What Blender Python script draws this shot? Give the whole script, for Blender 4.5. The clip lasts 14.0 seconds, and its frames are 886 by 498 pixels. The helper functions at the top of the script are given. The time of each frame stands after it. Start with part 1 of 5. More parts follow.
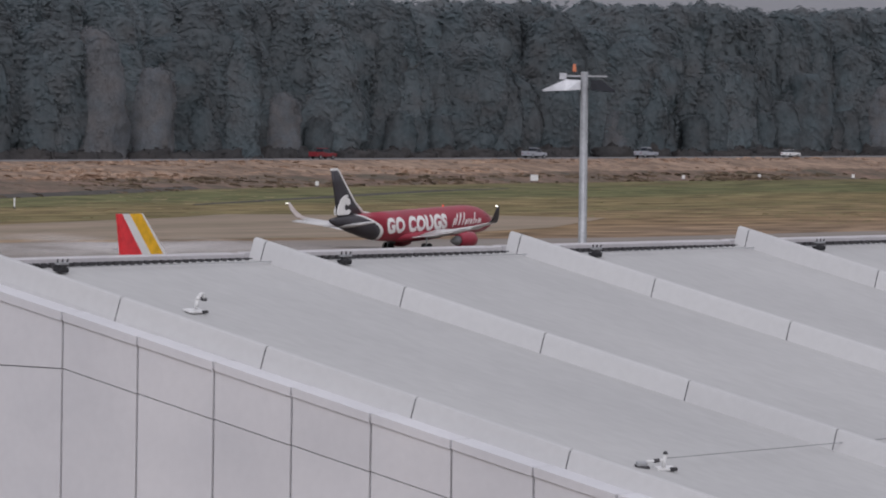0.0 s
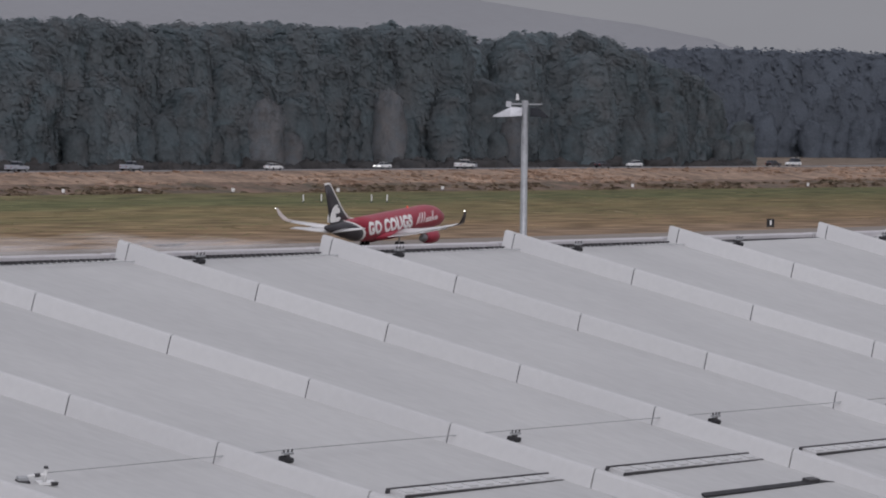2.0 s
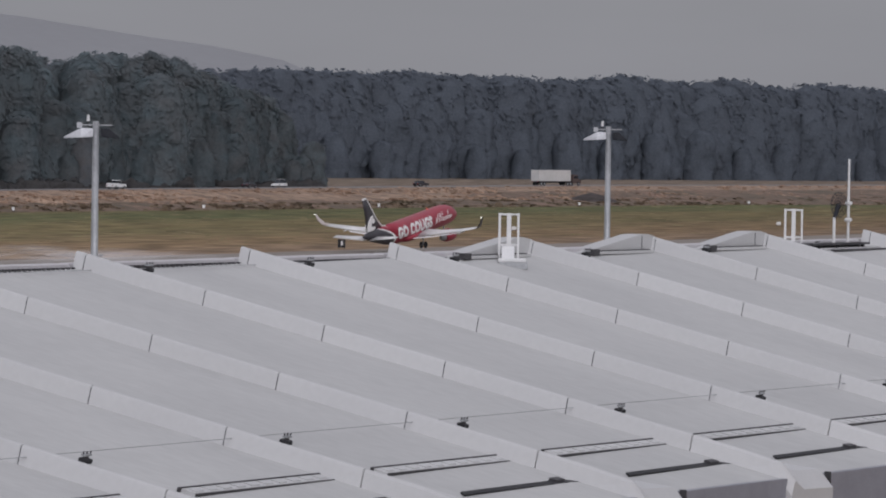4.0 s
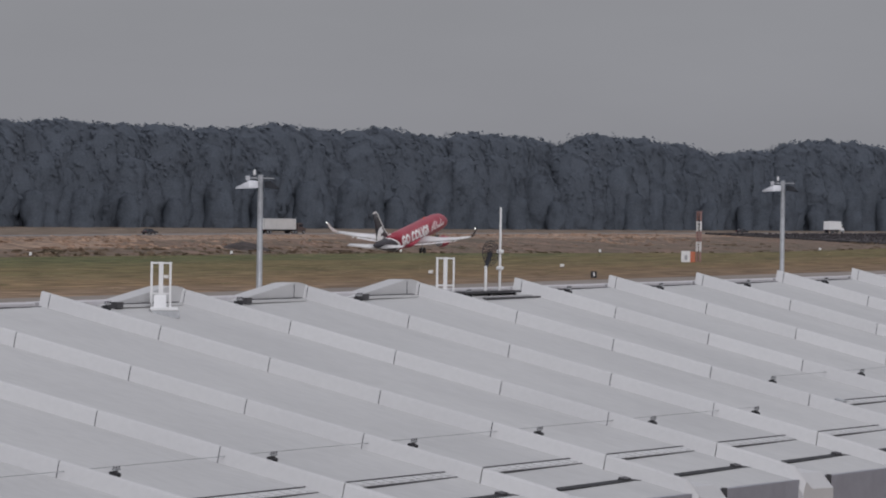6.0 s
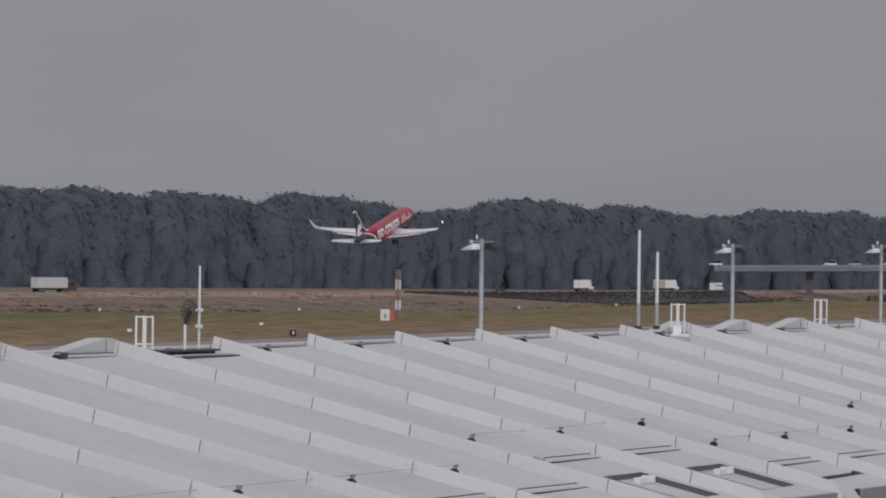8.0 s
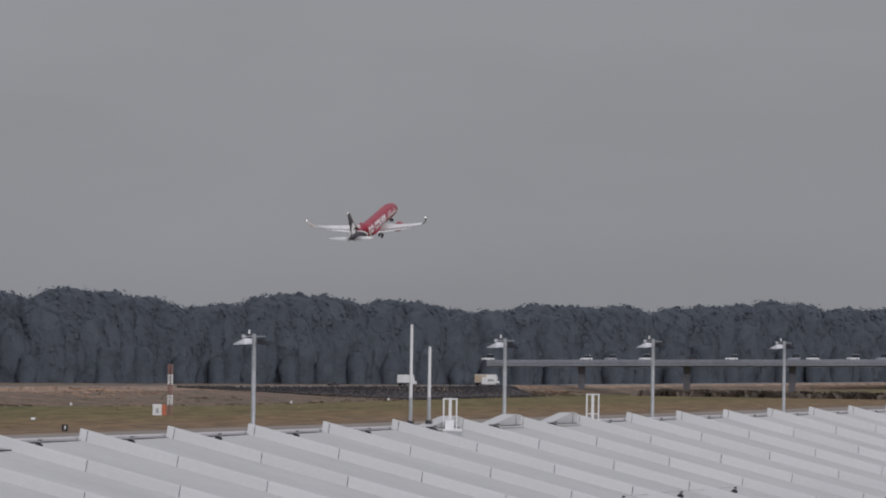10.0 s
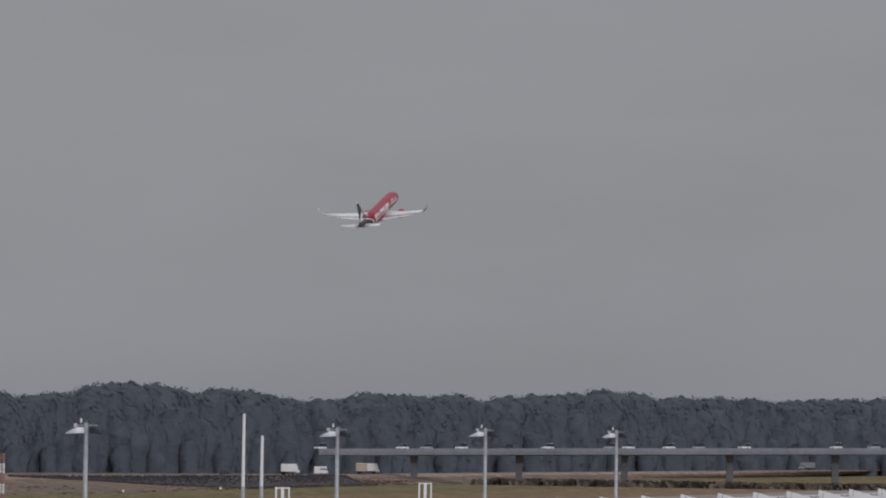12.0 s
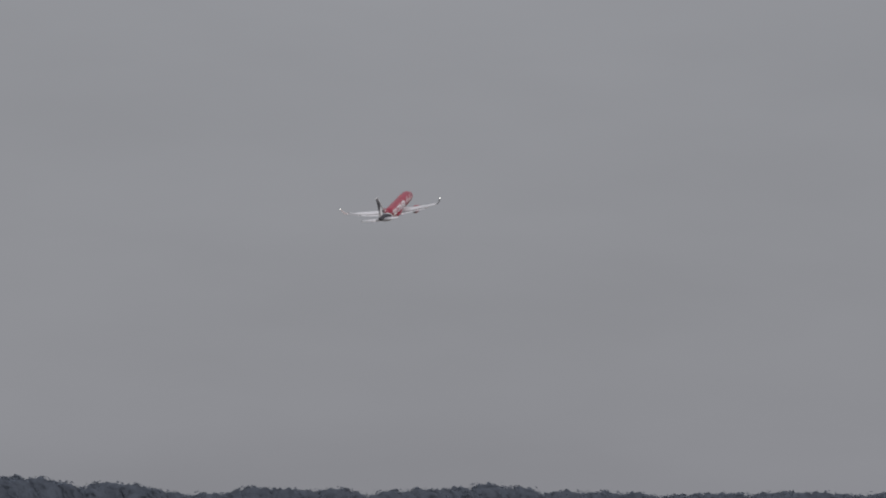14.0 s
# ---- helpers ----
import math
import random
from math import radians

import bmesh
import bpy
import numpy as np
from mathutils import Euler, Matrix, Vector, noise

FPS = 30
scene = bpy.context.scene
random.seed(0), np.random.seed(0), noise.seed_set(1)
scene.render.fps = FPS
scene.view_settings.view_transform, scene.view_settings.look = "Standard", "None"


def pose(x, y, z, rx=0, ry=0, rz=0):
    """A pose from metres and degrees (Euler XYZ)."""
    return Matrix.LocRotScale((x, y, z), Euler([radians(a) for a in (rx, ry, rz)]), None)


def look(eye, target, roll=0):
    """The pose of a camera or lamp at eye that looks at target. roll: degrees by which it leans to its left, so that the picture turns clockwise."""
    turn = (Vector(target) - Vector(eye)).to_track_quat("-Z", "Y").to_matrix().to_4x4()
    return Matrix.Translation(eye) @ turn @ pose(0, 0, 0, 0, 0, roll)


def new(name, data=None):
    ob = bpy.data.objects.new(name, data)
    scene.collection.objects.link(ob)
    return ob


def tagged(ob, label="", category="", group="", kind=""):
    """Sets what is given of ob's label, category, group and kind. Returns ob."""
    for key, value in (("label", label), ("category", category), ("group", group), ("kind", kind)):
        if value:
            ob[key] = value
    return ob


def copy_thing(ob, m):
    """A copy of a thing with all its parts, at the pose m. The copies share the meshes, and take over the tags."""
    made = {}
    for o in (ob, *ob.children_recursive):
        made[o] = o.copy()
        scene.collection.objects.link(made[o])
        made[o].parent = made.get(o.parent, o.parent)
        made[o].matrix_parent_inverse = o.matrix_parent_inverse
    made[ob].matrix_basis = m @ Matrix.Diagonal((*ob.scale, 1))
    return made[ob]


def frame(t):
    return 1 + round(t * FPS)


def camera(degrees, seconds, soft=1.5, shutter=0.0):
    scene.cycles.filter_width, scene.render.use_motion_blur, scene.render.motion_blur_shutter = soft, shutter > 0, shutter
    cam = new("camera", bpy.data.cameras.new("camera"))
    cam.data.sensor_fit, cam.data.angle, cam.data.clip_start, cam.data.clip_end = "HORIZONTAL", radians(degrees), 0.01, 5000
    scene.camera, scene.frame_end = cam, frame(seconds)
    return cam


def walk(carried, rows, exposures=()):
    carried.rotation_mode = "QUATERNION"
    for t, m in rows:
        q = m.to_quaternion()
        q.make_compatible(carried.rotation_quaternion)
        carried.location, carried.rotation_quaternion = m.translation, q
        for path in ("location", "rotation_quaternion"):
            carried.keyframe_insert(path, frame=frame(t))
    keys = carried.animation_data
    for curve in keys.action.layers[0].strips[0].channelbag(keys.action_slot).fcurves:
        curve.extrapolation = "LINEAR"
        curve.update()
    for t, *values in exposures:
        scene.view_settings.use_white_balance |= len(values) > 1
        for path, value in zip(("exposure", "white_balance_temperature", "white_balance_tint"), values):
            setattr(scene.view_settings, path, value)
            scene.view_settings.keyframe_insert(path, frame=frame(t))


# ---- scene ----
cam = camera(8.542, 14.0, soft=2.0)
EYE_Z = 20.0
walk(cam, [(t, pose(0, 0, EYE_Z, tilt, 0, turn) @ pose(0, 0, 0, 0, 0, 0.9)) for t, tilt, turn in (
    (0.0, 88.283, -55.556), (0.5, 88.32, -57.25), (1.0, 88.399, -58.781), (1.5, 88.411, -60.172),
    (2.0, 88.511, -61.536), (2.5, 88.576, -62.828), (3.0, 88.645, -63.798), (3.5, 88.721, -64.84),
    (4.0, 88.777, -65.673), (4.2, 88.796, -66.124), (6.3, 89.364, -69.429), (6.5, 89.398, -69.717),
    (7.0, 89.525, -70.459), (7.5, 89.676, -71.015), (8.0, 89.908, -71.92), (8.5, 90.134, -72.461),
    (9.0, 90.36, -73.066), (9.2, 90.465, -73.339), (11.5, 91.522, -75.153), (12.0, 91.74, -75.708),
    (12.5, 91.929, -76.116), (13.0, 92.199, -76.301), (13.5, 92.415, -76.663), (14.0, 92.664, -76.799),
)], exposures=((0.0, 0.05, 6350, 11), (1.0, -0.03, 6350, 11), (3.5, -0.02, 6350, 10.4), (6.5, 0.0, 6370, 8.8), (9.0, 0.0, 6410, 8.2), (14.0, -0.01, 6370, 8.8)))
# ---- world, light ----
def overcast_world():
    w = bpy.data.worlds.new("overcast_sky")
    scene.world = w
    w.use_nodes = True
    nt = w.node_tree
    nt.nodes.clear()
    N, L = nt.nodes.new, nt.links.new
    out, bg = N("ShaderNodeOutputWorld"), N("ShaderNodeBackground")
    sky = N("ShaderNodeTexSky")
    sky.sky_type, sky.sun_disc = "NISHITA", False
    sky.sun_elevation, sky.sun_rotation = radians(31), radians(232)
    hsv = N("ShaderNodeHueSaturation")
    hsv.inputs["Saturation"].default_value = 0.12
    hsv.inputs["Value"].default_value = 0.1
    L(sky.outputs[0], hsv.inputs["Color"])
    # a cloud deck that is brighter overhead than at the horizon
    tc, sep = N("ShaderNodeTexCoord"), N("ShaderNodeSeparateXYZ")
    L(tc.outputs["Generated"], sep.inputs[0])
    ramp = N("ShaderNodeValToRGB")
    e = ramp.color_ramp.elements
    e[0].position, e[0].color = 0.0, (0.234, 0.232, 0.252, 1)
    e[1].position, e[1].color = 1.0, (0.71, 0.70, 0.77, 1)
    m = ramp.color_ramp.elements.new(0.09)
    m.color = (0.250, 0.249, 0.268, 1)
    L(sep.outputs["Z"], ramp.inputs[0])
    mp, noi = N("ShaderNodeMapping"), N("ShaderNodeTexNoise")
    mp.inputs["Scale"].default_value = (6, 6, 22)
    noi.inputs["Scale"].default_value, noi.inputs["Detail"].default_value = 1.6, 5
    L(tc.outputs["Generated"], mp.inputs[0])
    L(mp.outputs[0], noi.inputs[0])
    rng = N("ShaderNodeMapRange")
    rng.inputs[1].default_value, rng.inputs[2].default_value = 0.3, 0.7
    rng.inputs[3].default_value, rng.inputs[4].default_value = 0.93, 1.05
    L(noi.outputs[0], rng.inputs[0])
    mul = N("ShaderNodeMix")
    mul.data_type, mul.blend_type = "RGBA", "MULTIPLY"
    mul.inputs["Factor"].default_value = 1.0
    L(ramp.outputs[0], mul.inputs["A"])
    L(rng.outputs[0], mul.inputs["B"])
    mix = N("ShaderNodeMix")
    mix.data_type = "RGBA"
    mix.inputs["Factor"].default_value = 0.92
    L(hsv.outputs[0], mix.inputs["A"])
    L(mul.outputs["Result"], mix.inputs["B"])
    L(mix.outputs["Result"], bg.inputs[0])
    bg.inputs[1].default_value = 1.02
    L(bg.outputs[0], out.inputs[0])


overcast_world()
sun_data = bpy.data.lights.new("sun", "SUN")
sun_data.energy, sun_data.angle, sun_data.color = 1.22, radians(45), (1.0, 0.965, 1.02)
sun = new("sun", sun_data)
sun.matrix_world = look((-80, -62, 60), (0, 0, 0))


# ---- materials ----
def material(name, colour, rough=0.6, metal=0.0, vary=0.12, scale=2.0, fine=None, tint=None, bump=0.0, emit=None, per_piece=0.0, coords="Object", stretch=(1, 1, 1)):
    """A procedural surface: base colour varied by a coarse and a fine noise, with a little relief."""
    m = bpy.data.materials.new(name)
    m.use_nodes = True
    nt = m.node_tree
    N, L = nt.nodes.new, nt.links.new
    b = nt.nodes["Principled BSDF"]
    b.inputs["Roughness"].default_value, b.inputs["Metallic"].default_value = rough, metal
    if emit:
        b.inputs["Emission Color"].default_value = (*emit[0], 1)
        b.inputs["Emission Strength"].default_value = emit[1]
    tc, mp = N("ShaderNodeTexCoord"), N("ShaderNodeMapping")
    mp.inputs["Scale"].default_value = stretch
    if coords == "World":
        geo = N("ShaderNodeNewGeometry")
        L(geo.outputs["Position"], mp.inputs[0])
    else:
        L(tc.outputs[coords], mp.inputs[0])
    n1, n2 = N("ShaderNodeTexNoise"), N("ShaderNodeTexNoise")
    for n, s in ((n1, scale), (n2, fine or scale * 11)):
        n.inputs["Scale"].default_value, n.inputs["Detail"].default_value = s, 4
        L(mp.outputs[0], n.inputs["Vector"])
    other = tint or tuple(c * (1 - 2.2 * vary) for c in colour)
    mix = N("ShaderNodeMix")
    mix.data_type = "RGBA"
    mix.inputs["A"].default_value, mix.inputs["B"].default_value = (*colour, 1), (*other, 1)
    rng = N("ShaderNodeMapRange")
    rng.inputs[1].default_value, rng.inputs[2].default_value = 0.35, 0.68
    L(n1.outputs[0], rng.inputs[0])
    L(rng.outputs[0], mix.inputs["Factor"])
    hsv = N("ShaderNodeHueSaturation")
    r2 = N("ShaderNodeMapRange")
    r2.inputs[1].default_value, r2.inputs[2].default_value = 0.3, 0.7
    r2.inputs[3].default_value, r2.inputs[4].default_value = 1 - vary, 1 + vary
    L(n2.outputs[0], r2.inputs[0])
    if per_piece:
        info, r3, mm = N("ShaderNodeObjectInfo"), N("ShaderNodeMapRange"), N("ShaderNodeMath")
        r3.inputs[3].default_value, r3.inputs[4].default_value = 1 - per_piece, 1 + per_piece
        L(info.outputs["Random"], r3.inputs[0])
        mm.operation = "MULTIPLY"
        L(r3.outputs[0], mm.inputs[0])
        L(r2.outputs[0], mm.inputs[1])
        L(mm.outputs[0], hsv.inputs["Value"])
    else:
        L(r2.outputs[0], hsv.inputs["Value"])
    L(mix.outputs["Result"], hsv.inputs["Color"])
    L(hsv.outputs[0], b.inputs["Base Color"])
    if bump:
        bp = N("ShaderNodeBump")
        bp.inputs["Strength"].default_value, bp.inputs["Distance"].default_value = bump, 0.05
        L(n2.outputs[0], bp.inputs["Height"])
        L(bp.outputs[0], b.inputs["Normal"])
    return m


def leaf_material(name, colour, other):
    """Foliage: tone varies from clump to clump and over the crown."""
    m = material(name, colour, rough=0.8, vary=0.12, scale=0.16, fine=1.4, tint=other, per_piece=0.13)
    nt = m.node_tree
    geo = nt.nodes.new("ShaderNodeNewGeometry")
    r = nt.nodes.new("ShaderNodeMapRange")
    r.inputs[3].default_value, r.inputs[4].default_value = 0.95, 1.05
    nt.links.new(geo.outputs["Random Per Island"], r.inputs[0])
    b = nt.nodes["Principled BSDF"]
    src = b.inputs["Base Color"].links[0].from_socket
    h = nt.nodes.new("ShaderNodeHueSaturation")
    nt.links.new(src, h.inputs["Color"])
    nt.links.new(r.outputs[0], h.inputs["Value"])
    nt.links.new(h.outputs[0], b.inputs["Base Color"])
    b.inputs["Specular IOR Level"].default_value = 0.15
    # leaves let some light through
    thin, mix = nt.nodes.new("ShaderNodeBsdfTranslucent"), nt.nodes.new("ShaderNodeMixShader")
    nt.links.new(h.outputs[0], thin.inputs["Color"])
    mix.inputs[0].default_value = 0.5
    nt.links.new(b.outputs[0], mix.inputs[1])
    nt.links.new(thin.outputs[0], mix.inputs[2])
    nt.links.new(mix.outputs[0], nt.nodes["Material Output"].inputs["Surface"])
    return m


MEMBRANE = material("roof_membrane", (0.490, 0.489, 0.478), rough=0.75, vary=0.045, scale=0.35, fine=5, tint=(0.442, 0.442, 0.434), coords="World", stretch=(1, 0.35, 1))
FIN_METAL = material("white_fin_panel", (0.535, 0.535, 0.530), rough=0.5, vary=0.025, scale=0.6, fine=7, tint=(0.512, 0.512, 0.510), per_piece=0.035)
WALL_PANEL = material("pale_wall_panel", (0.70, 0.695, 0.71), rough=0.55, vary=0.02, scale=0.4, fine=6, tint=(0.62, 0.62, 0.64), per_piece=0.02)
DARK_GAP = material("dark_joint", (0.06, 0.06, 0.07), rough=0.9)
GUTTER = material("dark_gutter_metal", (0.07, 0.068, 0.072), rough=0.6, metal=0.3)
COPING = material("coping_metal", (0.60, 0.58, 0.59), rough=0.45, vary=0.05)
EAVE_GREY = material("eave_grey_panel", (0.27, 0.275, 0.31), rough=0.5, vary=0.05, scale=1.5)
WHITE_PAINT = material("white_paint", (0.76, 0.76, 0.75), rough=0.45, vary=0.04)
GALV = material("galvanised_steel", (0.42, 0.43, 0.44), rough=0.5, metal=0.35, vary=0.1, scale=1.5, fine=9)
LAMP_PALE = material("pale_lamp_housing", (0.55, 0.56, 0.58), rough=0.4, metal=0.2)
LAMP_SHADE_DISH = material("shaded_lamp_dark_dish", (0.018, 0.02, 0.026), rough=0.8)
BEACON_AMBER = material("amber_obstruction_light", (0.48, 0.16, 0.09), rough=0.3, emit=((1.0, 0.35, 0.15), 0.12))
BLACK = material("black_rubber_trough_shade", (0.025, 0.025, 0.028), rough=0.8)
GLASS_DARK = material("dark_window_glass", (0.03, 0.035, 0.045), rough=0.08)


# ---- mesh helpers ----
def box(bm, x0, x1, y0, y1, z0, z1, m=None):
    vs = [bm.verts.new(Vector(c) if m is None else m @ Vector(c)) for c in
          ((x0, y0, z0), (x1, y0, z0), (x1, y1, z0), (x0, y1, z0), (x0, y0, z1), (x1, y0, z1), (x1, y1, z1), (x0, y1, z1))]
    for f in ((3, 2, 1, 0), (4, 5, 6, 7), (0, 1, 5, 4), (1, 2, 6, 5), (2, 3, 7, 6), (3, 0, 4, 7)):
        bm.faces.new([vs[i] for i in f])


def loft(bm, rings, caps=True):
    """Joins rings of equally many points into a skin."""
    made = [[bm.verts.new(p) for p in r] for r in rings]
    n = len(made[0])
    for a, b in zip(made, made[1:]):
        for i in range(n):
            bm.faces.new((a[i], a[(i + 1) % n], b[(i + 1) % n], b[i]))
    if caps:
        bm.faces.new(made[0][::-1])
        bm.faces.new(made[-1])


def tube(bm, a, b, r0, r1=None, n=8):
    a, b = Vector(a), Vector(b)
    q = (b - a).to_track_quat("Z", "Y")
    r1 = r0 if r1 is None else r1
    loft(bm, [[p + q @ Vector((r * math.cos(2 * math.pi * i / n), r * math.sin(2 * math.pi * i / n), 0)) for i in range(n)] for p, r in ((a, r0), (b, r1))])


def extrude(bm, profile, axis, lo, hi, taper=None):
    """A closed outline in two axes, pushed along the third. taper: a function that scales the third axis point by point."""
    rings = []
    for w in (lo, hi):
        ring = []
        for p, q in profile:
            k = w * (taper(p, q) if taper else 1)
            ring.append({"x": (k, p, q), "y": (p, k, q), "z": (p, q, k)}[axis])
        rings.append(ring)
    loft(bm, rings)


def finish(bm, name, mat, smooth=False, bevel=0.0):
    bmesh.ops.recalc_face_normals(bm, faces=bm.faces)
    if bevel:
        bmesh.ops.bevel(bm, geom=bm.edges[:], offset=bevel, segments=1, affect="EDGES")
    me = bpy.data.meshes.new(name)
    bm.to_mesh(me)
    bm.free()
    me.materials.append(mat)
    if smooth:
        for f in me.polygons:
            f.use_smooth = True
    return me


def part(name, bm, mat, parent=None, label="", smooth=False, bevel=0.0):
    ob = new(name, finish(bm, name, mat, smooth, bevel))
    ob.parent = parent
    if label:
        ob["label"] = label
    return ob


def piece(name, me, parent, m):
    ob = new(name, me)
    ob.parent, ob.matrix_basis = parent, m
    return ob


def thing(name, label, category, group="", kind="", m=None):
    ob = tagged(new(name), label, category, group, kind)
    if m is not None:
        ob.matrix_basis = m
    return ob


def quads_mesh(name, points, mat, normals=None):
    """A mesh of loose four-cornered faces; normals, where given, shade them softly as one body."""
    me = bpy.data.meshes.new(name)
    n = len(points) // 4
    me.vertices.add(len(points))
    me.vertices.foreach_set("co", points.astype(np.float32).ravel())
    me.loops.add(len(points))
    me.loops.foreach_set("vertex_index", np.arange(len(points), dtype=np.int32))
    me.polygons.add(n)
    me.polygons.foreach_set("loop_start", np.arange(0, len(points), 4, dtype=np.int32))
    me.update(calc_edges=True)
    if normals is not None:
        me.polygons.foreach_set("use_smooth", np.ones(n, dtype=bool))
        me.normals_split_custom_set_from_vertices(normals.astype(np.float32))
    me.materials.append(mat)
    return me


def lerp_table(x, table):
    if x <= table[0][0]:
        return table[0][1]
    for (a, p), (b, q) in zip(table, table[1:]):
        if x <= b:
            return p + (q - p) * (x - a) / (b - a)
    return table[-1][1]


# ---- the lie of the land ----
# x runs along the concourse, the runway and the river road; y points away from the terminal.
RUNWAY_Y = 377.0


def road_y(x):
    return 630 - (x - 968) * 55 / 1052


def road_z(x):
    return lerp_table(x, ((600, 3.3), (1050, 3.6), (1430, 4.1), (2020, 2.9), (3200, 2.9)))


def toe_y(x):
    return lerp_table(x, ((600, 545), (690, 553), (786, 583), (886, 594), (1004, 593), (1411, 560), (1571, 512), (1711, 520), (2157, 538), (3200, 520)))


def grass_material():
    m = bpy.data.materials.new("airfield_grass")
    m.use_nodes = True
    nt = m.node_tree
    N, L = nt.nodes.new, nt.links.new
    b = nt.nodes["Principled BSDF"]
    b.inputs["Roughness"].default_value = 0.95
    b.inputs["Specular IOR Level"].default_value = 0.1
    geo, mp = N("ShaderNodeNewGeometry"), N("ShaderNodeMapping")
    L(geo.outputs["Position"], mp.inputs[0])
    mp.inputs["Scale"].default_value = (0.006, 0.014, 0.05)

    def noise_at(scale, detail=5):
        n = N("ShaderNodeTexNoise")
        n.inputs["Scale"].default_value, n.inputs["Detail"].default_value = scale, detail
        L(mp.outputs[0], n.inputs["Vector"])
        return n
    sep = N("ShaderNodeSeparateXYZ")
    L(geo.outputs["Position"], sep.inputs[0])
    wob, add = noise_at(2.6), N("ShaderNodeMath")
    add.operation = "MULTIPLY_ADD"
    add.inputs[1].default_value = 70
    L(wob.outputs[0], add.inputs[0])
    L(sep.outputs["Y"], add.inputs[2])
    rng = N("ShaderNodeMapRange")
    rng.inputs[1].default_value, rng.inputs[2].default_value = 400 + 35, 640 + 35
    L(add.outputs[0], rng.inputs[0])
    ramp = N("ShaderNodeValToRGB")
    els = ramp.color_ramp.elements
    stops = ((0.0, (0.25, 0.19, 0.14)), (0.14, (0.24, 0.18, 0.12)), (0.26, (0.225, 0.18, 0.115)), (0.33, (0.175, 0.152, 0.09)), (0.42, (0.215, 0.178, 0.108)),
             (0.60, (0.138, 0.142, 0.08)), (0.76, (0.165, 0.155, 0.092)), (0.86, (0.22, 0.165, 0.115)), (1.0, (0.235, 0.195, 0.16)))
    els[0].position, els[0].color = stops[0][0], (*stops[0][1], 1)
    els[1].position, els[1].color = stops[-1][0], (*stops[-1][1], 1)
    for s, c in stops[1:-1]:
        els.new(s).color = (*c, 1)
    L(rng.outputs[0], ramp.inputs[0])
    fine, r2, hsv = noise_at(13, 9), N("ShaderNodeMapRange"), N("ShaderNodeHueSaturation")
    r2.inputs[1].default_value, r2.inputs[2].default_value = 0.3, 0.72
    r2.inputs[3].default_value, r2.inputs[4].default_value = 0.42, 1.5
    L(fine.outputs[0], r2.inputs[0])
    L(r2.outputs[0], hsv.inputs["Value"])
    hsv.inputs["Saturation"].default_value = 1.22
    L(ramp.outputs[0], hsv.inputs["Color"])
    # the meadow is paler near the taxiway than farther along
    rx, field_tone = N("ShaderNodeMapRange"), N("ShaderNodeHueSaturation")
    rx.inputs[1].default_value, rx.inputs[2].default_value = 780, 1150
    rx.inputs[3].default_value, rx.inputs[4].default_value = 1.06, 0.84
    L(sep.outputs["X"], rx.inputs[0])
    L(rx.outputs[0], field_tone.inputs["Value"])
    L(hsv.outputs[0], field_tone.inputs["Color"])
    L(field_tone.outputs[0], b.inputs["Base Color"])
    return m


GRASS = grass_material()
DRY_GRASS = material("dry_bank_grass", (0.33, 0.23, 0.162), rough=0.95, vary=0.5, scale=1.2, fine=7, tint=(0.17, 0.115, 0.078), coords="World", stretch=(0.11, 0.06, 0.22))
ASPHALT = material("worn_runway_asphalt", (0.25, 0.22, 0.195), rough=0.9, vary=0.1, scale=1.0, fine=9, tint=(0.205, 0.176, 0.148), coords="World", stretch=(0.01, 0.06, 1))
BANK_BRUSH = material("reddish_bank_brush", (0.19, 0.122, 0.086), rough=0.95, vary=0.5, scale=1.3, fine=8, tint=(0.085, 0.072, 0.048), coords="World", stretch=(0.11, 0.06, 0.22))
BARE_EARTH = material("pale_bare_earth", (0.31, 0.24, 0.175), rough=0.95, vary=0.18, scale=1.6, fine=12, tint=(0.215, 0.172, 0.115), coords="World", stretch=(0.01, 0.06, 1))
DITCH = material("dark_ditch_shade", (0.075, 0.065, 0.055), rough=0.9, vary=0.2, scale=0.3, coords="World")
ROAD_GREY = material("road_asphalt", (0.21, 0.205, 0.205), rough=0.9, vary=0.1, scale=0.2, coords="World")
RIPRAP = material("dark_rock_bank", (0.034, 0.031, 0.034), rough=0.95, vary=0.35, scale=0.3, fine=1.6, tint=(0.045, 0.037, 0.038), coords="World")
CONCRETE = material("bridge_concrete", (0.262, 0.276, 0.310), rough=0.85, vary=0.1, scale=0.05, fine=0.6, coords="World")
# pier concrete is a darker grey than the deck's
PIER_CONCRETE = material("dark_pier_concrete", (0.15, 0.15, 0.165), rough=0.9, vary=0.12, scale=0.05, fine=0.6, coords="World")
APRON = material("apron_concrete", (0.24, 0.235, 0.225), rough=0.9, vary=0.08, scale=0.1, fine=1.5, coords="World")


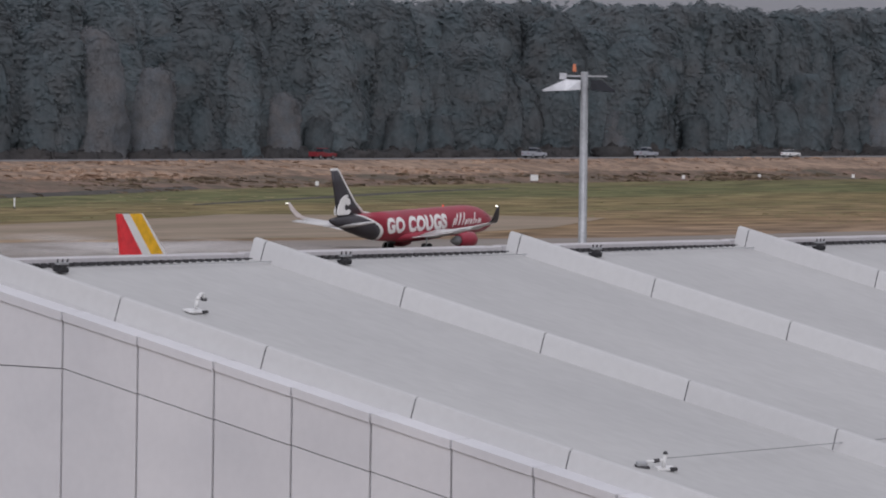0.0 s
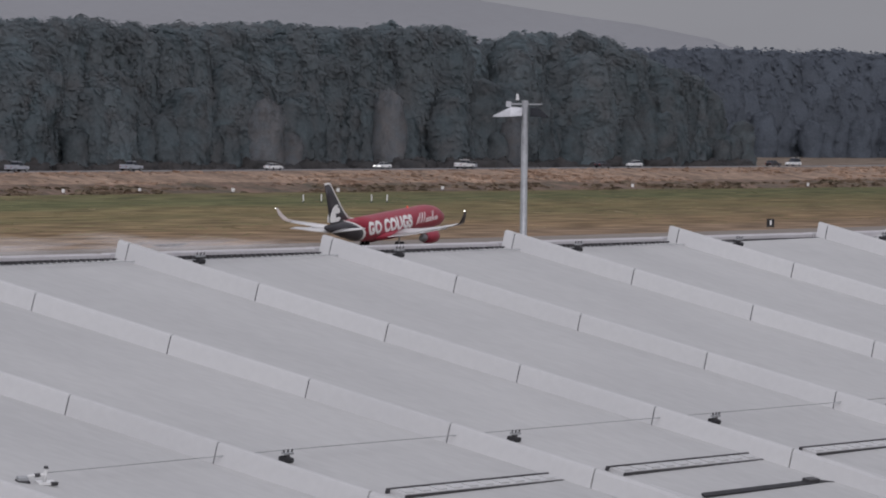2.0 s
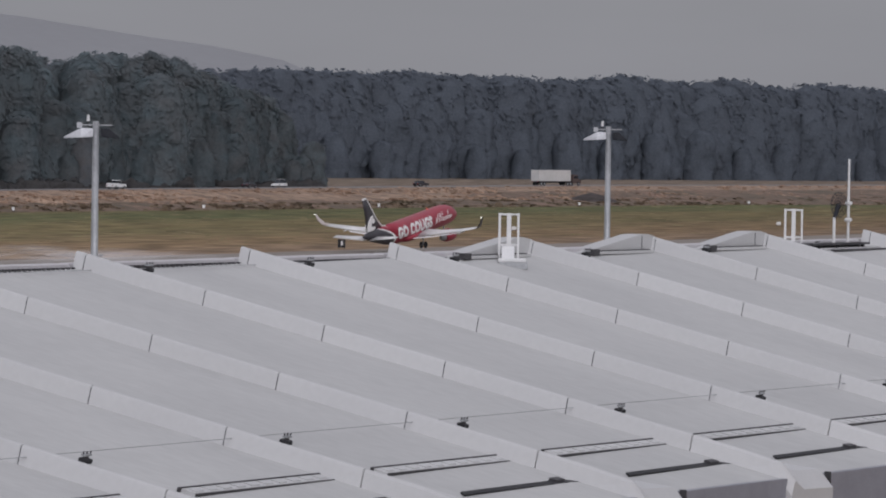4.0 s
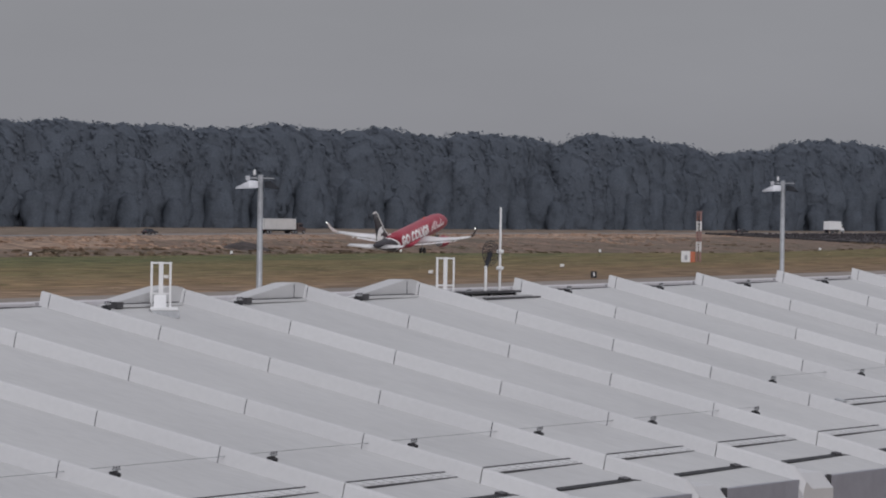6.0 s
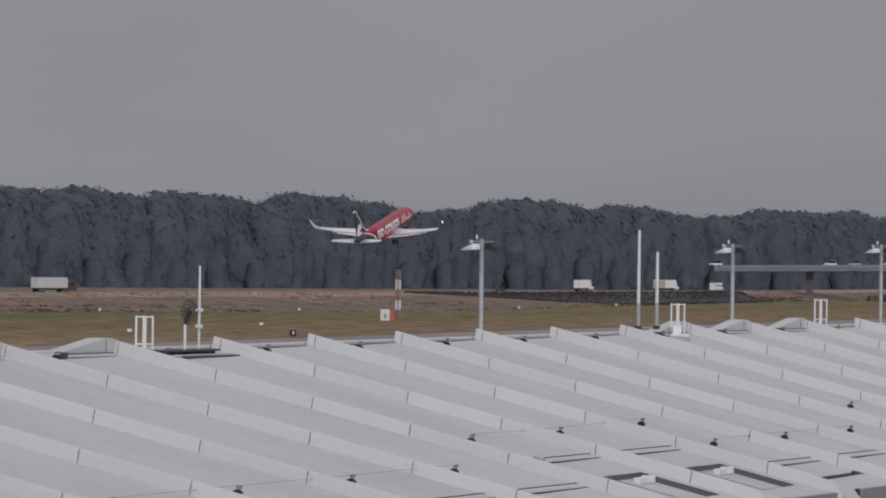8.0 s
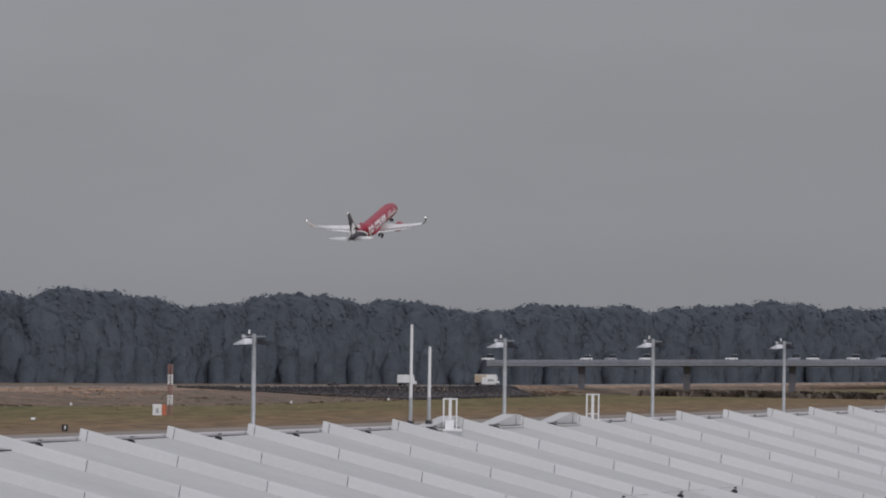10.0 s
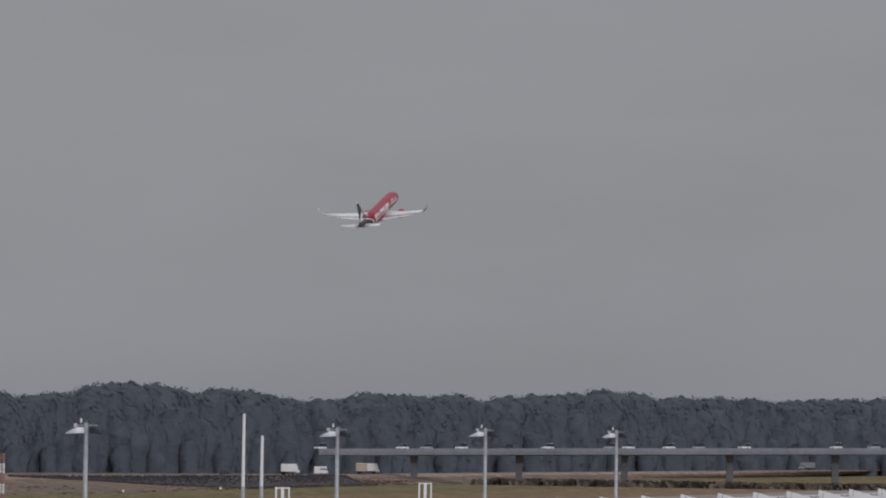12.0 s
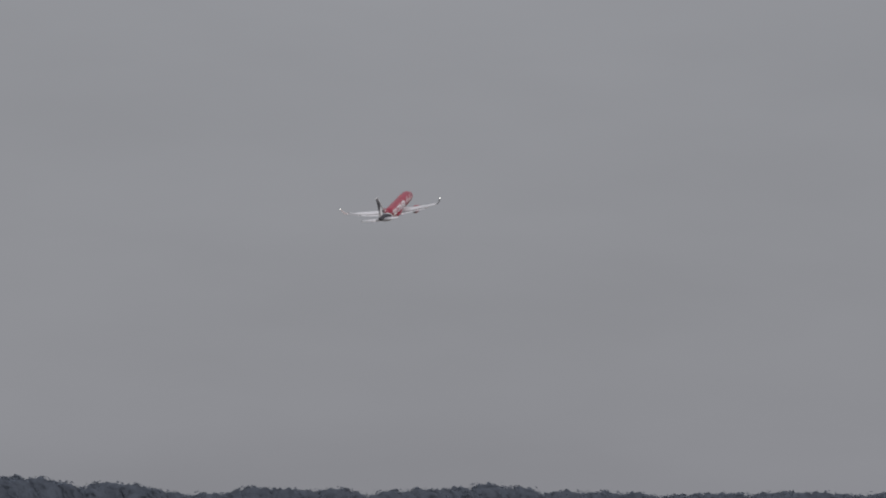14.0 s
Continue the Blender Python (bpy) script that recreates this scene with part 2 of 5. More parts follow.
def land():
    bm = bmesh.new()
    xs, ys = [-4000, -1000, 0, 400, 800, 1200, 1600, 2000, 2600, 3400, 4600], [-3000, -500, 0, 200, 400, 560, 700, 1000, 1800, 3200, 4600]
    grid = [[bm.verts.new((x, y, 0)) for x in xs] for y in ys]
    for a, b in zip(grid, grid[1:]):
        for i in range(len(xs) - 1):
            bm.faces.new((a[i], a[i + 1], b[i + 1], b[i]))
    tagged(part("ground", bm, GRASS), "flat airfield grass in dry brown and dull green bands", "ground", kind="structure")
    bm = bmesh.new()
    box(bm, -900, 3000, 350, 391, -0.4, 0.06)
    tagged(part("runway", bm, ASPHALT), "worn grey asphalt runway", "runway", kind="structure")
    bm = bmesh.new()
    extrude(bm, ((380, 391.2), (610, 391.2), (575, 400), (545, 408), (515, 416), (380, 430)), "z", -0.4, 0.05)
    tagged(part("taxiway", bm, ASPHALT), "grey asphalt taxiway joining the runway", "taxiway", kind="structure")
    bm = bmesh.new()
    box(bm, -300, 900, 74, 290, -0.4, 0.05)
    tagged(part("apron", bm, APRON), "pale concrete apron behind the concourse", "apron", kind="structure")
    bm = bmesh.new()
    extrude(bm, ((510, 432), (548, 414), (585, 408), (640, 422), (690, 446), (684, 462), (650, 482), (628, 474), (590, 466), (530, 450)), "z", -0.4, 0.04)
    tagged(part("bare_earth", bm, BARE_EARTH), "pale tan bare earth beside the taxiway", "earth", kind="structure")
    # shallow ditches along the foot of the bank, their shade painted as dark strips
    for n, line in enumerate((((690, 517), (756, 539), (787, 550), (815, 559.5), (845, 566)), ((640, 541), (693, 556), (737, 569), (801, 592), (840, 600)))):
        bm = bmesh.new()
        half, rise = ((0.8, 0.16), (1.8, 0.42))[n]
        loft(bm, [[(x, y - half * k, -0.2), (x, y - half * 0.6 * k, 0.06), (x, y + half * k, rise * k + 0.05), (x, y + half * 1.6 * k, -0.2)] for (x, y), k in zip(line, (0.5, 1.0, 1.0, 0.9, 0.3))])
        tagged(part("ditch_edge", bm, DITCH), "edge of a ditch in the grass, its shade painted dark", "ditch", kind="structure")
    # the bank that carries the river road
    bm = bmesh.new()
    rows = []
    for i in range(0, 161):
        x = 560 + 20 * i
        r, z, t = road_y(x), road_z(x), toe_y(x)
        w = 2.5 * noise.noise((x * 0.013, 3.1, 0))
        h = 0.5 * noise.noise((x * 0.03, 7.7, 0))
        top = r - 7
        rows.append([bm.verts.new(c) for c in ((x, t + w, -0.3), (x, t + 6 + w, 0.5 + h * 0.5), (x, t + (top - t) * 0.45, z * 0.42 + h), (x, t + (top - t) * 0.75, z * 0.75 + h * 0.8), (x, top - 1.5, z - 0.15), (x, top, z), (x, r + 7, z), (x, r + 15, z - 1.5), (x, r + 24, -0.3))])
    for a, b in zip(rows, rows[1:]):
        for i in range(8):
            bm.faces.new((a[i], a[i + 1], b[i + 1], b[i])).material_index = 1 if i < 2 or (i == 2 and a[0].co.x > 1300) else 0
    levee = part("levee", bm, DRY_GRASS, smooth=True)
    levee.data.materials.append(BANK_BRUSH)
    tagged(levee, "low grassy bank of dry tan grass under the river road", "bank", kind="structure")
    bm = bmesh.new()
    rows = []
    for i in range(0, 161):
        x = 560 + 20 * i
        r, z = road_y(x), road_z(x)
        rows.append([(x, r - 5, z + 0.05), (x, r + 5, z + 0.05), (x, r + 5, z - 0.3), (x, r - 5, z - 0.3)])
    loft(bm, rows)
    tagged(part("road", bm, ROAD_GREY), "two-lane asphalt river road on the bank", "road", kind="structure")
    # rock facing on the upper half of the bank's far stretch
    rnd = random.Random(5)
    bm = bmesh.new()
    rows = []
    for i in range(23):
        x = 1742 + 14.5 * i
        t, r, z = toe_y(x), road_y(x) - 7.5, road_z(x)
        f = min(1.0, 0.1 + i * 0.2, 0.1 + (22 - i) * 0.2)
        y = r + (t - r) * 0.92 * f
        rows.append([(x, r, z - 0.05), (x, y, z * (1 - 0.92 * f) + 0.35), (x, y, z * (1 - 0.92 * f) - 1.2), (x, r, z - 1.2)])
    loft(bm, rows)
    for i in range(4200):
        x = rnd.uniform(1742, 2064)
        f = rnd.uniform(0.04, 1.0) ** 1.15 * min(1, 0.15 + (x - 1742) / 80, 0.15 + (2064 - x) / 80)
        t, r, z = toe_y(x), road_y(x) - 8, road_z(x)
        y = r + (t - r) * f
        s = rnd.uniform(0.16, 0.40)
        m = pose(x, y, z * (1 - f) - 0.05, rnd.uniform(0, 90), rnd.uniform(0, 90), rnd.uniform(0, 90))
        box(bm, -s * 1.4, s * 1.4, -s, s, -s * 0.55, s * 0.55, m)
    tagged(part("rock_bank", bm, RIPRAP), "dark broken rocks facing the road bank", "rocks", kind="stuff")



def tufts(name, label, category, spots, mat):
    """Clumps of grass or brush standing on the ground: crossed, leaning blades, one joined body."""
    g = np.random.RandomState(len(name))
    p = np.array([q[:3] for q in spots])
    w, h = np.array([q[3] for q in spots])[:, None], np.array([q[4] for q in spots])[:, None]
    quads = []
    for turn in (0.0, 1.4):
        a = g.uniform(0, math.pi, len(p)) + turn
        e = np.column_stack([np.cos(a), np.sin(a), np.zeros(len(p))]) * w * 0.5
        lean = np.column_stack([-np.sin(a), np.cos(a), np.zeros(len(p))]) * h * g.uniform(-0.9, 0.9, (len(p), 1))
        up = np.array((0, 0, 1.0)) * h + lean
        quads.append(np.stack([p - e, p + e, p + e * g.uniform(0.3, 0.8, (len(p), 1)) + up, p - e * g.uniform(0.3, 0.8, (len(p), 1)) + up * g.uniform(0.6, 1.0, (len(p), 1))], axis=1))
    me = quads_mesh(name, np.concatenate(quads).reshape(-1, 3), mat)
    tagged(new(name, me), label, category, kind="stuff")


def bank_spot(x, f):
    t, top, z = toe_y(x), road_y(x) - 7, road_z(x)
    return t + (top - t) * f, lerp_table(f, ((0, -0.1), (0.14, 0.45), (0.45, z * 0.42), (0.75, z * 0.75), (1, z))) - 0.08


def tuft_material(name, colour, other):
    m = material(name, colour, rough=0.95, vary=0.2, scale=0.08, fine=0.9, tint=other, coords="World")
    nt = m.node_tree
    b = nt.nodes["Principled BSDF"]
    geo, r, h = nt.nodes.new("ShaderNodeNewGeometry"), nt.nodes.new("ShaderNodeMapRange"), nt.nodes.new("ShaderNodeHueSaturation")
    r.inputs[3].default_value, r.inputs[4].default_value = 0.85, 1.25
    nt.links.new(geo.outputs["Random Per Island"], r.inputs[0])
    nt.links.new(b.inputs["Base Color"].links[0].from_socket, h.inputs["Color"])
    nt.links.new(r.outputs[0], h.inputs["Value"])
    nt.links.new(h.outputs[0], b.inputs["Base Color"])
    b.inputs["Specular IOR Level"].default_value = 0.1
    return m


def ground_cover():
    rnd = random.Random(77)
    upper, lower, green, straw = [], [], [], []
    while len(upper) < 4200 or len(lower) < 3200:
        x = 600 + 1500 * rnd.random() ** 1.3
        f = rnd.random()
        thick = noise.noise((x * 0.045, f * 5.0, 1.7))
        if thick < -0.12 + 0.5 * rnd.random() - 0.25:
            continue
        y, z = bank_spot(x, f)
        if f > 0.36 and len(upper) < 4200 and not 1742 < x < 2064:
            upper.append((x, y, z, rnd.uniform(1.0, 3.2), rnd.uniform(0.12, 0.38)))
        elif f <= 0.42 and len(lower) < 3200:
            lower.append((x, y, z, rnd.uniform(1.0, 3.2), rnd.uniform(0.15, 0.5)))
    while len(green) < 2400 or len(straw) < 2400:
        x = 560 + 1400 * rnd.random() ** 1.4
        y = rnd.uniform(412, toe_y(x) - 2)
        kind = noise.noise((x * 0.02, y * 0.03, 4.4)) + 0.25 * (rnd.random() - 0.5)
        row, most = (green, 2400) if kind > 0 else (straw, 2400)
        if len(row) < most and not (380 < x < 690 and y < 470):
            row.append((x, y, -0.03, rnd.uniform(1.0, 4.0), rnd.uniform(0.03, 0.09)))
    tufts("bank_grass", "tussocks of dry tan grass on the road bank", "grass", upper, tuft_material("dry_tussock", (0.40, 0.29, 0.215), (0.28, 0.19, 0.135)))
    tufts("bank_brush", "low greyish brown brush at the foot of the bank", "brush", lower, tuft_material("brown_brush", (0.19, 0.14, 0.10), (0.12, 0.10, 0.07)))
    foot = []
    for _ in range(2600):
        f = rnd.random()
        foot.append((2100 + 110 * f + rnd.uniform(-8, 4), 520 - 350 * f + rnd.uniform(-4, 4), -0.1, rnd.uniform(3.0, 7.0), rnd.uniform(1.2, 2.9)))
    tufts("bridge_brush", "brown scrub along the foot of the highway bridge", "brush", foot, tuft_material("bridge_scrub", (0.145, 0.118, 0.098), (0.100, 0.085, 0.072)))
    tufts("meadow_grass", "dull green grass tufts on the airfield", "grass", green, tuft_material("green_tuft", (0.24, 0.235, 0.125), (0.19, 0.19, 0.10)))
    tufts("meadow_straw", "straw-coloured dry grass tufts on the airfield", "grass", straw, tuft_material("straw_tuft", (0.36, 0.285, 0.18), (0.27, 0.22, 0.14)))


land()

# ---- the concourse roof ----
# A saw-tooth roof: its back edge is turned slightly from the runway, and the fins run a little askew to it.
FIRST_X, EDGE_Y, BAY, EDGE_TURN, SKEW = 96.46, 70.635, 8.98, -1.239, 0.0984
DX, DY = 8.9806 / BAY, -0.194 / BAY
SLOPE, SURFACE_Z, RISE_X, FALL_X = 0.2515, 16.16, 0.0006, 0.0768
RUN = 18.5
BAYS = range(-1, 35)
HIGH_BAYS = (9, 10, 14, 15, 16, 21, 22, 23, 28, 29)
WELL_BAYS = (9, 10, 14, 15, 16)


def roof_spot(k, u, off, lift=0.0):
    """A place on the roof: bay k, u metres along the bay, off metres down the slope from the back edge."""
    run = k * BAY + u
    x = FIRST_X + DX * run + FALL_X * off
    return x, EDGE_Y + DY * run - off, SURFACE_Z - SLOPE * off + RISE_X * (x - 100) + lift


def on_roof(k, u, off, lift=0.0, turn=0.0):
    """A pose on the slope: local y runs up the slope."""
    return pose(*roof_spot(k, u, off, lift), math.degrees(math.atan(SLOPE)), 0, EDGE_TURN + turn)


def at_edge(k, u=0.0, off=0.0, lift=0.0, turn=0.0):
    """An upright pose at the roof, turned with the building."""
    return pose(*roof_spot(k, u, off, lift), 0, 0, EDGE_TURN + turn)


def askew(me):
    """Lays a mesh that runs down the slope along the slant of the fins."""
    me.transform(Matrix(((1, -SKEW, 0, 0), (0, 1, 0, 0), (0, 0, 1, 0), (0, 0, 0, 1))))
    return me


roof = thing("concourse_roof", "pale grey pleated concourse roof with white fins", "roof", kind="structure")


def roof_bays():
    # well walls are much darker than the membrane
    WELL_WALL = material("dark_well_wall", (0.12, 0.112, 0.118), rough=0.7, vary=0.1)
    # one bay of membrane, sagging slightly between the fins; some bays have a sunken well near the eave
    cols = ((0.10, -0.07), (1.2, -0.06), (2.6, -0.045), (4.0, -0.03), (8.0, 0.0), (BAY - 0.16, 0.01))
    offs = (0.0, -2.5, -5.0, -7.5, -10.0, -12.5, -14.75, -17.4, -RUN)

    def bay_mesh(well):
        bm = bmesh.new()
        tops = [[bm.verts.new((x, y, SLOPE * y + dz)) for x, dz in cols] for y in offs]
        for j, (a, b) in enumerate(zip(tops, tops[1:])):
            for i in range(len(cols) - 1):
                if well and j == 6 and i == 3:
                    continue
                bm.faces.new((a[i], b[i], b[i + 1], a[i + 1]))
        for t in (tops[0], tops[-1]):
            low = [bm.verts.new((v.co.x, v.co.y, v.co.z - 0.35)) for v in t]
            for i in range(len(cols) - 1):
                bm.faces.new((t[i], t[i + 1], low[i + 1], low[i]))
        return askew(finish(bm, "roof_panel", MEMBRANE))
    membrane, sunk = bay_mesh(False), bay_mesh(True)
    bm = bmesh.new()
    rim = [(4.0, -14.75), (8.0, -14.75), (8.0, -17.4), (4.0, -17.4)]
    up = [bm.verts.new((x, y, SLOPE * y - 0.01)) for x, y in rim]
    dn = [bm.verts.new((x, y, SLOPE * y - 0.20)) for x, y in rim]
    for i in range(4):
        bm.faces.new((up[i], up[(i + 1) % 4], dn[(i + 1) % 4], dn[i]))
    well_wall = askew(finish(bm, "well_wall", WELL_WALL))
    bm = bmesh.new()
    bm.faces.new([bm.verts.new((x, y, SLOPE * y - 0.19)) for x, y in rim])
    well_floor = askew(finish(bm, "well_floor", MEMBRANE))
    # equipment at the head of each well
    bm = bmesh.new()
    box(bm, 6.2, 7.0, -15.3, -15.05, SLOPE * -15.3 - 0.18, SLOPE * -15.3 + 0.02)
    box(bm, 7.2, 7.5, -15.4, -15.0, SLOPE * -15.3 - 0.18, SLOPE * -15.3 + 0.06)
    well_box = askew(finish(bm, "well_box", WHITE_PAINT, bevel=0.02))
    # fin pieces: a leaning face with a rounded cap
    lean = ((-0.20, -0.12), (-0.185, 0.0), (-0.05, 0.335), (-0.02, 0.385), (0.03, 0.405), (0.10, 0.405), (0.13, 0.37), (0.15, 0.30), (0.17, -0.12))

    def fin_mesh(y0, y1):
        bm = bmesh.new()
        loft(bm, [[(x, y, z + SLOPE * y) for x, z in lean] for y in (y0, y1)])
        return askew(finish(bm, "fin_panel", FIN_METAL))
    gap = 0.026
    cuts = (0.13, -0.15, -3.40, -6.587, -9.775, -12.963, -16.15)
    fins = [fin_mesh(b + gap / 2, a - gap / 2) for a, b in zip(cuts, cuts[1:])]
    bm = bmesh.new()
    loft(bm, [[(x * 0.93, y, z * 0.96 - 0.01 + SLOPE * y) for x, z in lean] for y in (-16.1, 0.10)])
    core = askew(finish(bm, "fin_core", DARK_GAP))
    # the last panel spreads into a broad folded end at the eave
    bm = bmesh.new()

    def end_ring(x, top, nose):
        return [(x, y, SLOPE * y + z) for y, z in ((-16.17, -0.1), (-16.17, top), (-17.4, top), (-RUN + 0.1, nose), (-RUN - 0.25, nose - 0.35), (-RUN - 0.25, -3.4), (-RUN + 0.2, -3.4), (-RUN + 0.2, -0.4))]
    loft(bm, [end_ring(-0.21, -0.04, 0.02), end_ring(-0.05, 0.34, 0.30), end_ring(0.02, 0.40, 0.36), end_ring(0.11, 0.40, 0.36), end_ring(0.17, 0.27, 0.30), end_ring(0.6, 0.02, 0.14), end_ring(2.45, -0.03, 0.10)])
    fin_end = askew(finish(bm, "fin_end", FIN_METAL))
    bm = bmesh.new()
    box(bm, 0.2, BAY - 0.2, 0.02, 0.12, -0.10, 0.005)
    for i in range(34):
        x = 0.35 + 0.245 * i
        box(bm, x, x + 0.11, -0.07, 0.0, -0.06, 0.02)
    gutter = finish(bm, "edge_gutter", GUTTER)
    bm = bmesh.new()
    box(bm, 0.2, BAY - 0.2, 0.02, 0.10, -0.10, 0.0)
    plain_gutter = finish(bm, "edge_gutter", GUTTER)
    bm = bmesh.new()
    box(bm, 0.2, BAY - 0.2, 0.20, 0.75, -0.3, 0.10)
    coping = finish(bm, "edge_coping", COPING, bevel=0.02)
    for k in BAYS:
        here = at_edge(k)
        if k < 34:
            sunken = k in WELL_BAYS
            piece("roof_panel", sunk if sunken else membrane, roof, here)
            if sunken:
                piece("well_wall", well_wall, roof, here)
                piece("well_floor", well_floor, roof, here)
                piece("well_box", well_box, roof, here)
            if k not in (6, 7, 8, 15, 16, 17):
                piece("edge_gutter", gutter if k < 5 else plain_gutter, roof, at_edge(k, 0, 0, 0.02))
            piece("edge_coping", coping, roof, at_edge(k, 0, 0, 0.02))
        piece("fin_core", core, roof, here)
        for me in fins:
            piece("fin_panel", me, roof, here)
        piece("fin_end", fin_end, roof, here)


roof_bays()


def gable_crickets():
    """White triangular upstands at the back edge, in two groups of three bays."""
    bm = bmesh.new()
    prof = ((-5.3, -0.03), (-1.0, 0.47), (-0.42, 0.48), (0.12, 0.41), (0.12, -0.12), (-5.2, -0.12))
    extrude(bm, prof, "y", -0.06, 0.55)
    me = finish(bm, "gable_upstand", FIN_METAL)
    bm = bmesh.new()
    box(bm, -0.035, -0.005, -0.012, 0.0, 0.0, 0.44)
    seam = finish(bm, "upstand_seam", DARK_GAP)
    bm = bmesh.new()
    box(bm, -5.0, -0.55, -0.20, -0.10, -0.06, 0.03)
    box(bm, -5.2, -4.75, -0.40, -0.12, -0.10, 0.08)
    trough = finish(bm, "gutter_trough", GUTTER)
    bm = bmesh.new()
    box(bm, -4.7, -0.6, -0.36, -0.21, -0.08, 0.0)
    lip = finish(bm, "trough_lip", FIN_METAL)
    for k in (7, 8, 9, 16, 17, 18):
        piece("gable_upstand", me, roof, at_edge(k))
        piece("upstand_seam", seam, roof, at_edge(k, -0.85, 0.06, 0.0))
        piece("gutter_trough", trough, roof, at_edge(k))
        piece("trough_lip", lip, roof, at_edge(k))


gable_crickets()


def end_wall():
    """The panelled gable wall that closes the roof towards the terminal, along the slant of the first fin."""
    wall = thing("wall_gable", "pale panelled gable wall below the roof's end fin", "wall", kind="structure")
    seams = [68.149 - 1.659 * i - 0.00245 * i * i for i in range(0, 10)]
    ys = [EDGE_Y + 0.5] + seams + [51.0]
    gap, thin = 0.024, 0.010

    def face(y):
        return 92.14 - FALL_X * y

    def top(y):
        return 15.418 - 0.2405 * (68.149 - y)
    for a, b in zip(ys, ys[1:]):
        j0, j1 = (min(top(a) - 1.06, 14.39), min(top(b) - 1.06, 14.39))
        for lo, hi, name in (((6.0, 6.0), (j0 - thin, j1 - thin), "wall_panel"), ((j0 + thin, j1 + thin), (top(a) - 0.180, top(b) - 0.180), "wall_panel"), ((top(a) - 0.170, top(b) - 0.170), (top(a), top(b)), "coping_panel")):
            bm = bmesh.new()
            proud = -0.03 if name == "coping_panel" else 0.0
            back = 0.64 if name == "coping_panel" else 0.16
            rings = []
            for dx in (proud, back):
                rings.append([(face(a) + dx, a - gap, lo[0]), (face(b) + dx, b + gap, lo[1]), (face(b) + dx, b + gap, hi[1]), (face(a) + dx, a - gap, hi[0])])
            loft(bm, rings)
            part(name, bm, WALL_PANEL, wall)
    bm = bmesh.new()
    loft(bm, [[(face(y) + dx, y, z) for y, z in ((EDGE_Y, 5.0), (52.0, 5.0), (52.0, top(52.0) - 0.1), (EDGE_Y, top(EDGE_Y) - 0.1))] for dx in (0.06, 0.5)])
    part("wall_core", bm, DARK_GAP, wall)


end_wall()


def roof_near_edge():
    """The eave on the near side: rooflight kerbs, dark sheets for troughs, and grey panels between the white fin ends.
    """
    bm = bmesh.new()
    box(bm, 0, 6.35, -0.17, 0.17, -0.04, 0.06)
    for i in range(10):
        box(bm, 0.12 + 0.63 * i, 0.46 + 0.63 * i, -0.11, 0.11, 0.06, 0.085)
    kerb = finish(bm, "rooflight_kerb", FIN_METAL)
    bm = bmesh.new()
    box(bm, -0.12, 6.35, 0.17, 0.21, -0.02, 0.085)
    box(bm, 0.0, 6.4, -0.195, -0.17, -0.03, 0.045)
    rails = finish(bm, "rooflight_rail", GUTTER)
    # flat black sheet on the membrane, painted for the shade in an open trough
    bm = bmesh.new()
    extrude(bm, ((0, -0.13), (5.7, -0.10), (6.15, -0.16), (5.6, 0.12), (0.2, 0.06)), "z", -0.02, 0.022)
    slot = finish(bm, "trough_shade", BLACK)
    bm = bmesh.new()
    box(bm, 5.0, 5.5, -0.04, 0.14, 0.0, 0.08)
    outlet = finish(bm, "trough_outlet", GUTTER)
    bm = bmesh.new()
    box(bm, -0.45, -0.1, -0.16, 0.16, -0.02, 0.18)
    motor = finish(bm, "kerb_motor", GALV, bevel=0.02)
    bm = bmesh.new()
    box(bm, 2.62, BAY - 0.12, -0.14, 0.10, -3.4, 0.02)
    grey = finish(bm, "eave_panel", EAVE_GREY)
    bm = bmesh.new()
    box(bm, 2.56, 2.61, -0.18, -0.02, -3.4, 0.06)
    post = finish(bm, "eave_post", GUTTER)
    for k in range(0, 34):
        high = k in HIGH_BAYS
        off = 13.0 if high else 15.4
        piece("rooflight_kerb", kerb, roof, on_roof(k, 2.45, off, -0.02))
        piece("rooflight_rail", rails, roof, on_roof(k, 2.45, off, -0.02))
        if k in (9, 14, 21):
            piece("kerb_motor", motor, roof, on_roof(k, 3.0, off + 0.05, 0.0))
        if not high:
            piece("trough_shade", slot, roof, on_roof(k, 2.75, 17.1, 0.0))
            piece("trough_outlet", outlet, roof, on_roof(k, 2.75, 17.1, 0.0))
        for nm, me in (("eave_panel", grey), ("eave_post", post)):
            piece(nm, me, roof, at_edge(k, 0.0, RUN, 0.0))


roof_near_edge()


def concourse_body():
    corners = [roof_spot(*c)[:2] for c in ((-0.87, 0, -0.45), (34, 0, -0.45), (34, 0, RUN - 0.6), (-0.87, 0, RUN - 0.6))]
    bm = bmesh.new()
    loft(bm, [[(x, y, z) for x, y in corners] for z in (0.0, 11.0)])
    tagged(part("concourse_wall", bm, EAVE_GREY), "grey concourse wall below the roof", "wall", kind="structure")
    bm = bmesh.new()
    loft(bm, [[(x, y, 11.0) for x, y in corners], [(x, y, z) for (x, y), z in zip(corners, (15.7, 15.7, 11.05, 11.05))]])
    tagged(part("concourse_attic", bm, EAVE_GREY), "grey attic body under the roof slope", "wall", kind="structure")


concourse_body()


